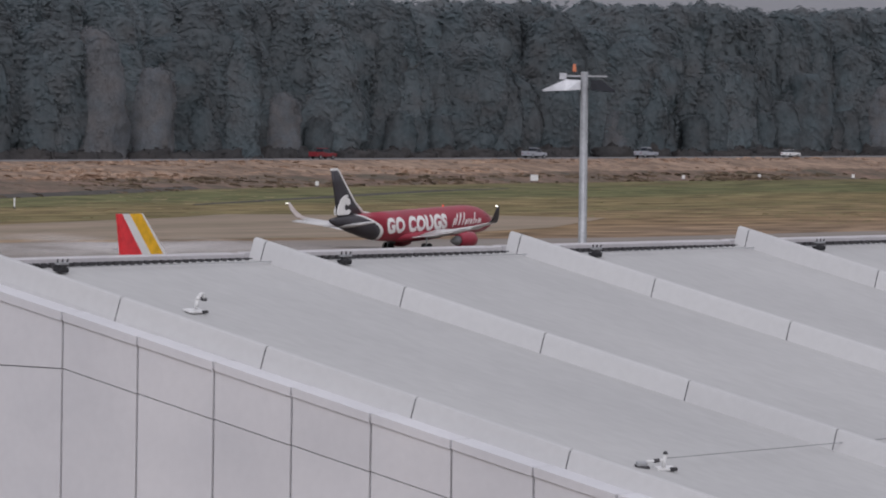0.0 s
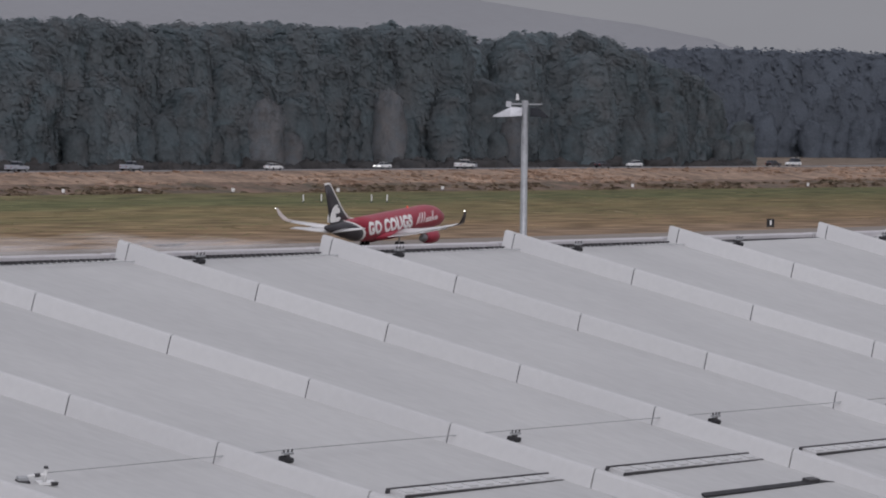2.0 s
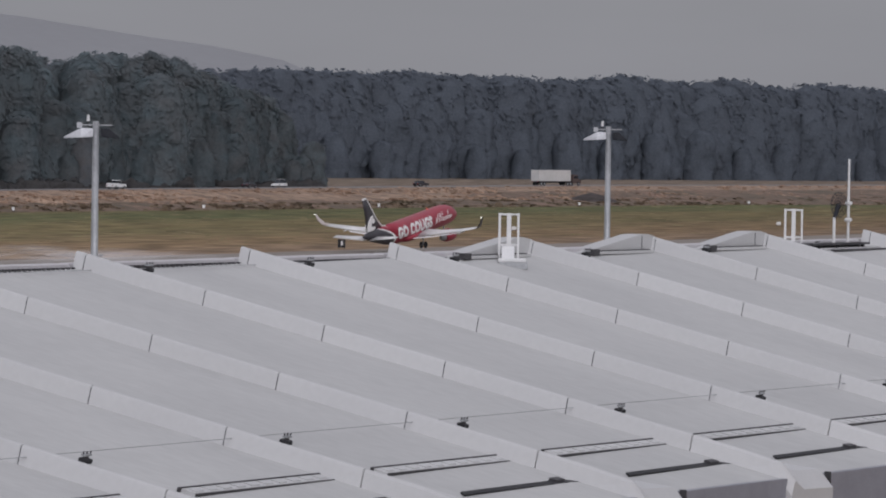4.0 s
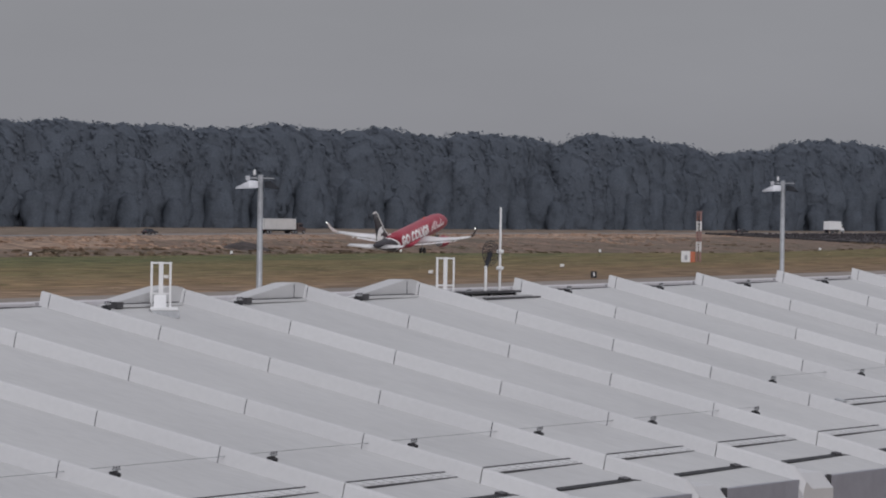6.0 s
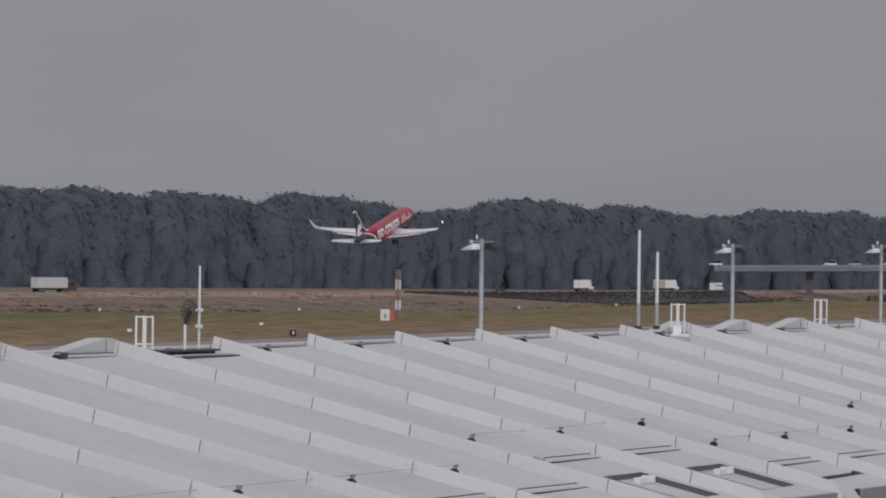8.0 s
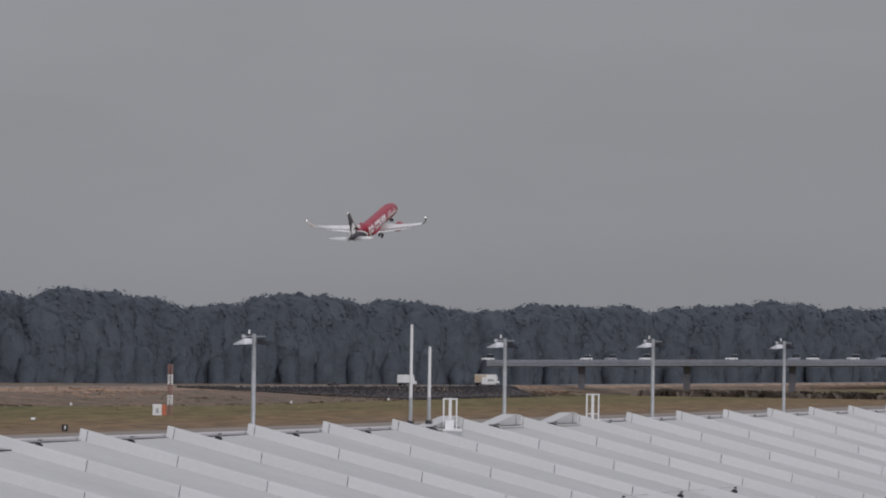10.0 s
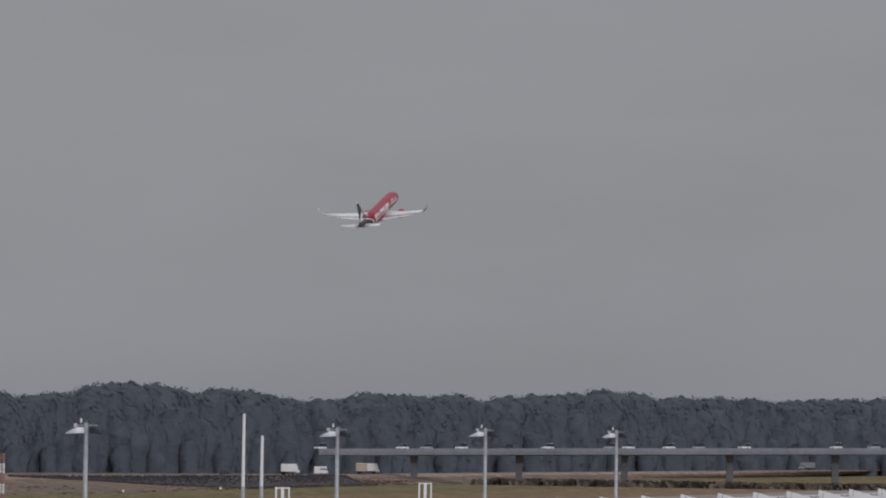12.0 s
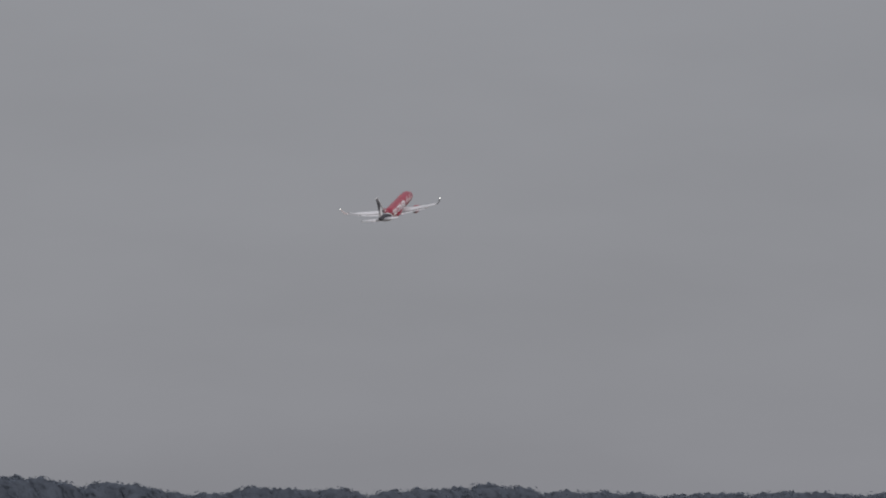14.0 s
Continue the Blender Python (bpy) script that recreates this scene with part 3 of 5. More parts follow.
# ---- things on the roof ----
def anchor_post():
    a = thing("roof_anchor", "small dark fall-arrest anchor post on the roof", "roof anchor", group="fall-arrest anchors")
    bm = bmesh.new()
    box(bm, -0.13, 0.13, -0.11, 0.11, 0.0, 0.10)
    part("base_plate", bm, BLACK, a, bevel=0.02)
    bm = bmesh.new()
    tube(bm, (0, 0, 0.10), (0, 0, 0.15), 0.06)
    part("post", bm, GUTTER, a)
    bm = bmesh.new()
    box(bm, -0.17, 0.17, -0.04, 0.04, 0.15, 0.19)
    part("cable_clamp", bm, GALV, a)
    for x in (-0.14, 0.0, 0.14):
        bm = bmesh.new()
        tube(bm, (x, 0, 0.19), (x * 1.15, 0, 0.25), 0.018, n=6)
        part("bolt", bm, GUTTER, a)
    return a


first_anchor = anchor_post()


def anchor_u(k):
    return 2.2 + 0.13 * k if k < 11 else 4.4


low_row = [(k, anchor_u(k), 13.15) for k in range(0, 9)]
high_row = [(k, anchor_u(k), 10.62 if k < 11 else 10.4) for k in (9, 10, 11)]
second_low = [(k, 4.45, 12.98) for k in (11, 12, 13)]
second_high = [(k, 5.15, 10.38) for k in (14, 15, 16)]
far_row = [(k, 5.0, 12.95) for k in range(17, 21)] + [(k, 5.0, 10.4) for k in range(21, 33)]
edge_row = [(k, 2.3 + 0.13 * k if k < 12 else 4.1, 0.38) for k in range(-1, 33)]
rows_of_anchors = edge_row + low_row + high_row + second_low + second_high + far_row
first_anchor.matrix_basis = on_roof(*rows_of_anchors[0], -0.02)
for spot in rows_of_anchors[1:]:
    copy_thing(first_anchor, on_roof(*spot, -0.02))


def cable(points, name="safety_cable"):
    bm = bmesh.new()
    r = 0.008
    loft(bm, [[(x, y - r, z - r), (x, y + r, z - r), (x, y + r, z + r), (x, y - r, z + r)] for x, y, z in points])
    tagged(part(name, bm, GALV), "thin grey steel safety cable between roof anchors", "cable")


cable([roof_spot(-1, 2.75, 13.15, 0.17)] + [roof_spot(k, u, o, 0.21) for k, u, o in low_row])
for run in (high_row, second_low, second_high):
    cable([roof_spot(k, u, o, 0.21) for k, u, o in run])
cable([roof_spot(k, u, o, 0.06) for k, u, o in edge_row[:7]])


def gooseneck(k, u, off):
    v = thing("roof_vent", "bright metal gooseneck vent on a flat base plate", "roof vent", group="roof vents", m=on_roof(k, u, off, 0.0))
    bm = bmesh.new()
    box(bm, -0.24, 0.24, -0.12, 0.12, -0.02, 0.015)
    part("base_plate", bm, WHITE_PAINT, v, bevel=0.005)
    bm = bmesh.new()
    box(bm, 0.08, 0.25, -0.13, -0.10, -0.02, 0.03)
    part("plate_edge", bm, GUTTER, v)
    bm = bmesh.new()
    pts = [(0, 0, 0.05), (0, 0, 0.22), (0.02, 0, 0.29), (0.09, 0, 0.33), (0.16, 0, 0.31), (0.19, 0, 0.24)]
    for a, b in zip(pts, pts[1:]):
        tube(bm, a, b, 0.038, n=10)
    part("pipe", bm, WHITE_PAINT, v, "white curved pipe", smooth=True)
    bm = bmesh.new()
    tube(bm, (0.19, 0, 0.24), (0.195, 0, 0.20), 0.065, n=10)
    part("mouth", bm, GUTTER, v)
    return v


gooseneck(-1, 2.63, 3.11)


def cable_end():
    """The bracket that holds the safety cable's end."""
    v = thing("cable_bracket", "bright metal cable end bracket with a dark foot block", "bracket", m=on_roof(-1, 2.72, 13.15, 0.0, -33))
    bm = bmesh.new()
    box(bm, -0.14, 0.22, -0.10, 0.10, -0.03, 0.012)
    part("base_plate", bm, WHITE_PAINT, v, bevel=0.005)
    bm = bmesh.new()
    box(bm, 0.10, 0.24, -0.11, -0.06, -0.03, 0.03)
    part("plate_edge", bm, GUTTER, v)
    bm = bmesh.new()
    tube(bm, (0, 0, 0), (0.01, 0, 0.27), 0.042, 0.034, n=12)
    part("post", bm, WHITE_PAINT, v, "bright polished post", smooth=True)
    bm = bmesh.new()
    tube(bm, (0.01, 0, 0.27), (0.01, 0, 0.31), 0.05, 0.03, n=12)
    part("cap", bm, GUTTER, v)
    bm = bmesh.new()
    tube(bm, (0, 0, 0.15), (-0.34, 0.0, 0.12), 0.026, n=8)
    part("stay_rod", bm, WHITE_PAINT, v)
    bm = bmesh.new()
    tube(bm, (-0.10, 0, 0.142), (-0.20, 0, 0.132), 0.04, n=8)
    part("turnbuckle", bm, GUTTER, v)
    bm = bmesh.new()
    box(bm, -0.56, -0.30, -0.09, 0.07, -0.03, 0.05)
    part("foot_block", bm, GUTTER, v, bevel=0.01)
    bm = bmesh.new()
    box(bm, -0.54, -0.34, -0.07, 0.05, 0.05, 0.12)
    part("clamp", bm, GALV, v, bevel=0.01)


cable_end()


def guard_frame(k, u, off, turn, base, plates=True):
    """White ladder-head rails at a roof hatch."""
    g = thing("ladder_guard", "white tubular guard rails at a roof ladder head", "ladder rail", group="ladder guards", m=at_edge(k, u, off, 0.0, turn))
    for px, w in ((-0.27, 0.035), (0.0, 0.065), (0.27, 0.032)):
        bm = bmesh.new()
        box(bm, px - w, px + w, -0.04, 0.04, -0.12, base + 1.02)
        part("post", bm, WHITE_PAINT, g)
    for z0 in (base + 0.08, base + 0.96):
        bm = bmesh.new()
        box(bm, -0.305, 0.305, -0.03, 0.03, z0, z0 + 0.05)
        part("rail", bm, WHITE_PAINT, g)
    if plates:
        bm = bmesh.new()
        box(bm, -0.30, 0.50, -1.0, -0.15, -0.02, 0.08)
        part("hatch_cover", bm, WHITE_PAINT, g, bevel=0.02)
        bm = bmesh.new()
        box(bm, -0.26, 0.54, -1.02, -0.12, -0.22, -0.02)
        part("hatch_kerb", bm, GALV, g)
        bm = bmesh.new()
        extrude(bm, ((-0.15, 0.08), (-0.75, 0.08), (-0.15, 0.42)), "x", -0.2, 0.16)
        part("hatch_hood", bm, WHITE_PAINT, g)
    return g


guard_frame(6, 6.25, 0.6, -65, 0.35)
guard_frame(9, 3.28, -0.3, -68, 0.06, False)
guard_frame(15, 6.2, 0.4, -73, 0.33)
guard_frame(18, 3.75, -0.3, -75, 0.2, False)


def dish_mast():
    d = thing("antenna_mast", "white antenna mast with a grey dish on a dark roof frame", "antenna", m=at_edge(9, 4.8, 0.5))
    bm = bmesh.new()
    box(bm, -1.95, 3.05, -0.05, 0.55, 0.10, 0.17)
    box(bm, -0.7, 4.5, -0.35, -0.15, -0.10, -0.03)
    for x in (-1.7, 0.4, 2.6):
        box(bm, x, x + 0.1, 0.0, 0.1, -0.15, 0.10)
    part("frame", bm, GUTTER, d, "dark steel roof frame")
    bm = bmesh.new()
    box(bm, -1.3, 3.8, -0.16, -0.04, -0.06, 0.02)
    part("pale_sleeper", bm, FIN_METAL, d, "pale beam under the frame")
    bm = bmesh.new()
    tube(bm, (0.45, 0.2, 0.1), (0.45, 0.2, 1.0), 0.05)
    part("dish_post", bm, WHITE_PAINT, d)
    bm = bmesh.new()
    to_eye = Vector((-0.85, -0.5, 0.12)).normalized()
    q = to_eye.to_track_quat("Z", "Y")
    c = Vector((0.8, 0.2, 1.40))
    for r, h in ((0.12, 0.01), (0.20, 0.04), (0.28, 0.07), (0.34, 0.11)):
        pts = [c + q @ Vector((0.8 * r * math.cos(i * math.pi / 9), r * 1.2 * math.sin(i * math.pi / 9), h)) for i in range(19)]
        for p0, p1 in zip(pts, pts[1:]):
            tube(bm, p0, p1, 0.011, n=4)
    for i in range(16):
        e = Vector((0.8 * math.cos(i * math.pi / 8), 1.2 * math.sin(i * math.pi / 8), 0))
        tube(bm, c, c + q @ (e * 0.34 + Vector((0, 0, 0.11))), 0.008, n=4)
    tube(bm, (0.45, 0.2, 0.95), c, 0.06, 0.09, n=8)
    part("dish", bm, LAMP_SHADE_DISH, d, "dark grey mesh dish")
    bm = bmesh.new()
    tube(bm, (1.7, 0.2, 0.1), (1.7, 0.2, 2.92), 0.048, 0.038)
    part("mast", bm, WHITE_PAINT, d)
    for z in (0.85, 1.40):
        bm = bmesh.new()
        box(bm, 1.6, 1.8, 0.1, 0.3, z, z + 0.12)
        part("clamp", bm, WHITE_PAINT, d, bevel=0.02)


dish_mast()


def whip_mast(k, u, top):
    w = thing("whip_antenna", "slender white whip antenna standing on the roof edge", "antenna", group="whip antennas", m=at_edge(k, u, -0.3, 0.0))
    bm = bmesh.new()
    tube(bm, (0, 0, 0), (0, 0, 1.2), 0.085)
    part("base_tube", bm, GALV, w)
    bm = bmesh.new()
    tube(bm, (0, 0, 1.2), (0, 0, top), 0.072, 0.06)
    part("whip", bm, WHITE_PAINT, w)
    bm = bmesh.new()
    box(bm, -0.12, 0.12, -0.12, 0.12, -0.05, 0.25)
    part("foot", bm, GUTTER, w)


whip_mast(15, 3.0, 4.2)
whip_mast(15, 5.55, 3.3)


# ---- floodlight poles on the apron ----
def light_pole(x, top, turn, big=1.0):
    p = thing("floodlight_pole", "tall grey steel apron floodlight pole with two lamp heads", "light pole", group="apron light poles", m=pose(x, 130, 0.05, 0, 0, turn))
    h = top - 0.05
    bm = bmesh.new()
    tube(bm, (0, 0, 0), (-0.06, 0, h + 0.12), 0.21, 0.15, n=12)
    part("pole", bm, GALV, p, smooth=True)
    bm = bmesh.new()
    box(bm, -0.95 * big, 0.75 * big, -0.04, 0.04, h - 0.09, h - 0.03)
    part("crossarm", bm, GALV, p)
    # pale head on one side; the other is painted dark as its shadow side
    for s, ln, mat, lab in ((-1, 1.55, LAMP_PALE, "pale flat floodlight head"), (1, 1.05, LAMP_SHADE_DISH, "floodlight head, its shaded side painted dark")):
        bm = bmesh.new()
        a, b = s * 0.18 * big, s * ln * big
        loft(bm, [[(a, -0.3, h - 0.62), (a, 0.3, h - 0.62), (a, 0.25, h - 0.22), (a, -0.25, h - 0.22)],
                  [(0.6 * a + 0.4 * b, -0.42, h - 0.66), (0.6 * a + 0.4 * b, 0.42, h - 0.66), (0.6 * a + 0.4 * b, 0.3, h - 0.20), (0.6 * a + 0.4 * b, -0.3, h - 0.20)],
                  [(b, -0.3, h - 0.70), (b, 0.3, h - 0.70), (b, 0.28, h - 0.62), (b, -0.28, h - 0.62)]])
        part("floodlight", bm, mat, p, lab, bevel=0.02)
    bm = bmesh.new()
    box(bm, -0.95 * big, -0.7 * big, -0.1, 0.1, h - 0.2, h + 0.06)
    part("control_box", bm, LAMP_PALE, p)
    bm = bmesh.new()
    tube(bm, (-0.42 * big, 0, h - 0.02), (-0.42 * big, 0, h + 0.12), 0.04)
    part("beacon_stem", bm, GUTTER, p)
    bm = bmesh.new()
    tube(bm, (-0.42 * big, 0, h + 0.12), (-0.42 * big, 0, h + 0.42), 0.085, 0.06)
    part("beacon", bm, BEACON_AMBER if big > 1 else WHITE_PAINT, p, "small obstruction light")


for px, ptop, pturn, pb in ((199.5, 19.95, -57, 1.12), (247.8, 19.68, -62, 1.0), (310.2, 19.8, -67, 0.95), (407.4, 19.95, -72, 1.0), (476.0, 19.9, -75, 1.0), (527.4, 20.05, -76, 1.0), (582.4, 20.07, -77, 1.0)):
    light_pole(px, ptop, pturn, pb)


# ---- woods ----
BARK = material("grey_bark", (0.10, 0.085, 0.07), rough=0.95, vary=0.2, scale=1.0)
# leaf colour lifted and greyed above plain foliage to carry some haze
LEAVES = leaf_material("cottonwood_leaves", (0.164, 0.202, 0.216), (0.170, 0.180, 0.184))
PALE_LEAVES = leaf_material("pale_willow_leaves", (0.206, 0.224, 0.240), (0.222, 0.216, 0.216))
# far leaves are bluer: distance haze is mixed into their colour
FAR_LEAVES = leaf_material("hazed_far_leaves", (0.158, 0.181, 0.212), (0.148, 0.167, 0.194))
SCRUB_LEAVES = leaf_material("brown_scrub_leaves", (0.125, 0.118, 0.115), (0.100, 0.100, 0.102))


def crown_arrays(rnd, height, width, clumps, size, lumps, lump, grid=10, inset=0.42):
    """A full crown: a core round the stem, rounded boughs all over it and loose leaf clumps on each bough. Corner points, four a face."""
    g = np.random.RandomState(rnd.randrange(10 ** 6))
    ph = g.uniform(0, 6.28, 6)
    prof_f = np.array((0.0, 0.12, 0.35, 0.6, 0.76, 0.88, 0.95, 1.0))
    prof_r = np.array((0.98, 0.97, 1.0, 0.97, 0.92, 0.82, 0.66, 0.30)) * g.uniform(0.92, 1.08, 8)

    def surface(u, f, out):
        r = width * 0.5 * np.interp(f, prof_f, prof_r) * (1 + 0.09 * np.sin(2 * u + ph[0] + 5 * f) + 0.07 * np.sin(3 * u + ph[1] - 11 * f)) + out
        z = height * f + out * np.clip((f - 0.8) * 4, 0, 1)
        lean = 0.04 * height * f * f
        return np.stack([r * np.cos(u) + lean * np.cos(ph[5]), r * np.sin(u) + lean * np.sin(ph[5]), z], axis=-1)

    def patches(p):
        return np.stack([p[..., :-1, :-1, :], p[..., 1:, :-1, :], p[..., 1:, 1:, :], p[..., :-1, 1:, :]], axis=-2).reshape(-1, 3)
    u, f = np.meshgrid(np.arange(grid + 1) * 2 * math.pi / grid, np.linspace(0, 1, grid + 1), indexing="ij")
    core = patches(surface(u, f, -inset * lump))
    # rounded boughs
    lu = np.arange(lumps) * 2.39996 + g.uniform(-0.4, 0.4, lumps)
    lf = np.clip((np.arange(lumps) + g.uniform(0, 1, lumps)) / lumps, 0, 0.985)
    rad = lump * g.uniform(0.78, 1.18, lumps)
    centre = surface(lu, lf, -0.86 * lump)
    a, e = np.meshgrid(np.arange(6) * 2 * math.pi / 5, np.linspace(-1.45, 1.5, 4), indexing="ij")
    ball = np.stack([np.cos(e) * np.cos(a), np.cos(e) * np.sin(a), np.sin(e)], axis=-1)
    boughs = patches(centre[:, None, None, :] + 0.85 * rad[:, None, None, None] * ball[None])
    bough_dirs = patches(np.broadcast_to(ball[None], (lumps, *ball.shape)))
    # leaf clumps, most on the boughs, the rest spread over the whole crown
    k = g.randint(0, lumps, clumps)
    out = np.column_stack([np.cos(lu), np.sin(lu), np.interp(lf, (0, 0.7, 1), (0.1, 0.4, 1.6))])[k]
    d = g.normal(size=(clumps, 3)) + 0.8 * out
    d /= np.linalg.norm(d, axis=1)[:, None]
    c = centre[k] + d * (rad[k] * g.uniform(0.82, 0.95, clumps))[:, None]
    spread = clumps * 12 // 20
    su, sf = g.uniform(0, 2 * math.pi, spread), g.uniform(0, 0.99, spread) ** 0.9
    c[:spread] = surface(su, sf, lump * (g.uniform(-0.02, 0.14, spread) + g.uniform(0, 0.4, spread) * (sf > 0.86) - inset))
    d[:spread] = np.column_stack([np.cos(su), np.sin(su), np.interp(sf, (0, 0.75, 1), (0.15, 0.35, 1.8))])
    d /= np.linalg.norm(d, axis=1)[:, None]
    nrm = d + g.normal(size=(clumps, 3)) * 0.10
    nrm /= np.linalg.norm(nrm, axis=1)[:, None]
    a = np.cross(nrm, g.normal(size=(clumps, 3)))
    a /= np.linalg.norm(a, axis=1)[:, None]
    v = np.cross(nrm, a)
    s = g.uniform(0.55, 1.25, clumps)[:, None] * size
    w = g.uniform(0.6, 1.0, clumps)[:, None]
    droop = nrm * s * 0.12
    loose = np.stack([c - a * s, c - v * s * w - droop, c + a * s, c + v * s * w - droop], axis=1).reshape(-1, 3)
    p = np.concatenate([core, boughs, loose])
    p[:, 2] = np.maximum(p[:, 2], -0.02 * height)
    # normals: outward from the stem, turned up near the top, a little along each bough
    f = np.clip(p[:, 2] / height, 0, 1)
    away = np.column_stack([p[:, :2], np.zeros(len(p))])
    away /= np.maximum(np.linalg.norm(away, axis=1)[:, None], 1e-4 * height)
    away[:, 2] = np.interp(f, (0, 0.7, 0.9, 1.0), (0.85, 1.0, 1.5, 2.4))
    away /= np.linalg.norm(away, axis=1)[:, None]
    own = np.concatenate([away[:len(core)], bough_dirs, np.repeat(d, 4, axis=0)])
    nv = 0.68 * away + 0.32 * own
    return p, nv / np.linalg.norm(nv, axis=1)[:, None]


def tree_meshes(rnd, height, width, leaves):
    bm = bmesh.new()
    pts = [(0, 0, -0.5)]
    for i in range(1, 6):
        pts.append((rnd.uniform(-0.5, 0.5), rnd.uniform(-0.5, 0.5), height * 0.16 * i))
    for i, (a, b) in enumerate(zip(pts, pts[1:])):
        tube(bm, a, b, 0.5 * (1 - i / 6), 0.5 * (1 - (i + 1) / 6), n=7)
    for i in range(9):
        z = height * rnd.uniform(0.2, 0.75)
        a = rnd.uniform(0, 6.28)
        ln = width * rnd.uniform(0.2, 0.42)
        tube(bm, (0, 0, z), (ln * math.cos(a), ln * math.sin(a), z + ln * 0.9), 0.16, 0.04, n=5)
    trunk = finish(bm, "trunk", BARK)
    points, normals = crown_arrays(rnd, height, width, 4000, 0.40, 50, 3.0, 14, 0.28)
    crown = quads_mesh("crown", points, leaves, normals)
    return trunk, crown


# heights of the wood's tree tops along x: the riverside wood, then the far line
NEAR_TOPS = ((780, 34.0), (990, 34.1), (1030, 34.6), (1065, 35.4), (1092, 34.0), (1136, 35.2), (1159, 35.9), (1169, 34.8), (1191, 36.2), (1221, 35.0), (1241, 34.1), (1264, 36.0), (1284, 34.3), (1300, 31.0), (1318, 26.0), (1338, 17.0))
FAR_TOPS = ((1640, 37.5), (1835, 37.3), (1866, 38.0), (1909, 37.3), (1956, 38.3), (2004, 36.0), (2037, 38.3), (2064, 37.0), (2090, 38.6), (2110, 35.3), (2132, 36.6), (2178, 36.4), (2200, 33.3), (2214, 38.4), (2231, 37.5), (2247, 32.0),
            (2262, 35.8), (2273, 32.0), (2322, 32.4), (2331, 36.3), (2358, 37.6), (2386, 36.0), (2399, 33.7), (2428, 36.3), (2454, 32.8), (2492, 31.7), (2517, 34.0), (2542, 36.3), (2556, 33.2), (2573, 35.8), (2600, 34.6), (2631, 34.6),
            (2658, 36.2), (2682, 36.0), (2703, 40.0), (2725, 38.2), (2752, 35.3), (2808, 37.5), (2864, 36.2), (2918, 37.5), (3058, 40.0))


def front_woods():
    rnd = random.Random(11)
    kinds = [tree_meshes(rnd, 34.0, rnd.uniform(13.5, 18), LEAVES) for _ in range(7)]
    pale = [tree_meshes(rnd, 34.0, rnd.uniform(17, 20), PALE_LEAVES) for _ in range(2)]

    def plant(kind, x, y, height, wide, label):
        t = thing("cottonwood_tree", label, "tree", group="riverside trees", m=pose(x, y, -0.1, 0, 0, rnd.uniform(0, 360)))
        t.scale = (wide, wide, height / 33.75)
        for nm, me in zip(("trunk", "crown"), kind):
            o = new(nm, me)
            o.parent = t
    x = 780.0
    while x < 1336:
        h = lerp_table(x, NEAR_TOPS) * rnd.uniform(0.955, 1.0)
        low = rnd.random() < 0.42
        y = road_y(x) + (28 if low else 35) + rnd.uniform(-3, 4)
        h *= rnd.uniform(0.62, 0.93) if low else 1.0
        plant(rnd.choice(kinds), x, y, h, rnd.uniform(0.95, 1.25) * min(1, h / 30), "tall dark green cottonwood in the riverside wood")
        x += rnd.uniform(3.6, 5.6) if low else rnd.uniform(5.0, 7.6)
    for x, off, h, wide in ((848, 22, 27.0, 0.62), (862, 21, 20.0, 0.5), (902, 22, 15.5, 0.42), (1010, 23, 14, 0.4), (1106, 21, 18.5, 0.52), (1118, 22, 11.5, 0.36), (1160, 23, 21, 0.42), (1212, 22, 16, 0.4)):
        plant(rnd.choice(pale), x, road_y(x) + off, h, wide, "paler grey-green willow at the edge of the wood")


def woods(name, label, spots, rnd, height, width, clumps, size, lumps, lump, mat, inset=0.4):
    """A mass of far trees as one body of leaf clumps."""
    base = [crown_arrays(rnd, 1.0, width / height, clumps, size / height, lumps, lump / height, 10, inset) for _ in range(6)]
    out, dirs = [], []
    for x, y, k in spots:
        b, n = base[rnd.randrange(6)]
        a = rnd.uniform(0, 6.28)
        c, s = math.cos(a), math.sin(a)
        h = height * k
        out.append(np.column_stack([x + h * (b[:, 0] * c - b[:, 1] * s), y + h * (b[:, 0] * s + b[:, 1] * c), h * b[:, 2]]))
        dirs.append(np.column_stack([n[:, 0] * c - n[:, 1] * s, n[:, 0] * s + n[:, 1] * c, n[:, 2]]))
    tagged(new(name, quads_mesh(name, np.concatenate(out), mat, np.concatenate(dirs))), label, "woods", kind="stuff")


front_woods()
rw = random.Random(21)
woods("rear_woods", "dense dark riverside wood behind the first trees", [(700 + 7.5 * i, road_y(700 + 7.5 * i) + 42 + rw.uniform(0, 8), lerp_table(700 + 7.5 * i, NEAR_TOPS) / 34.1 * rw.uniform(0.97, 1.01)) for i in range(80)], rw, 34.6, 19, 750, 0.8, 20, 2.7, LEAVES)
woods("edge_woods", "younger dark trees along the edge of the riverside wood", [(770 + 7.3 * i, road_y(770 + 7.3 * i) + 25 + rw.uniform(-3, 5), rw.uniform(0.55, 1.75) * (1 if i < 66 else 0.7)) for i in range(77)], rw, 15.0, 8.0, 1000, 0.36, 22, 1.5, LEAVES, 0.28)


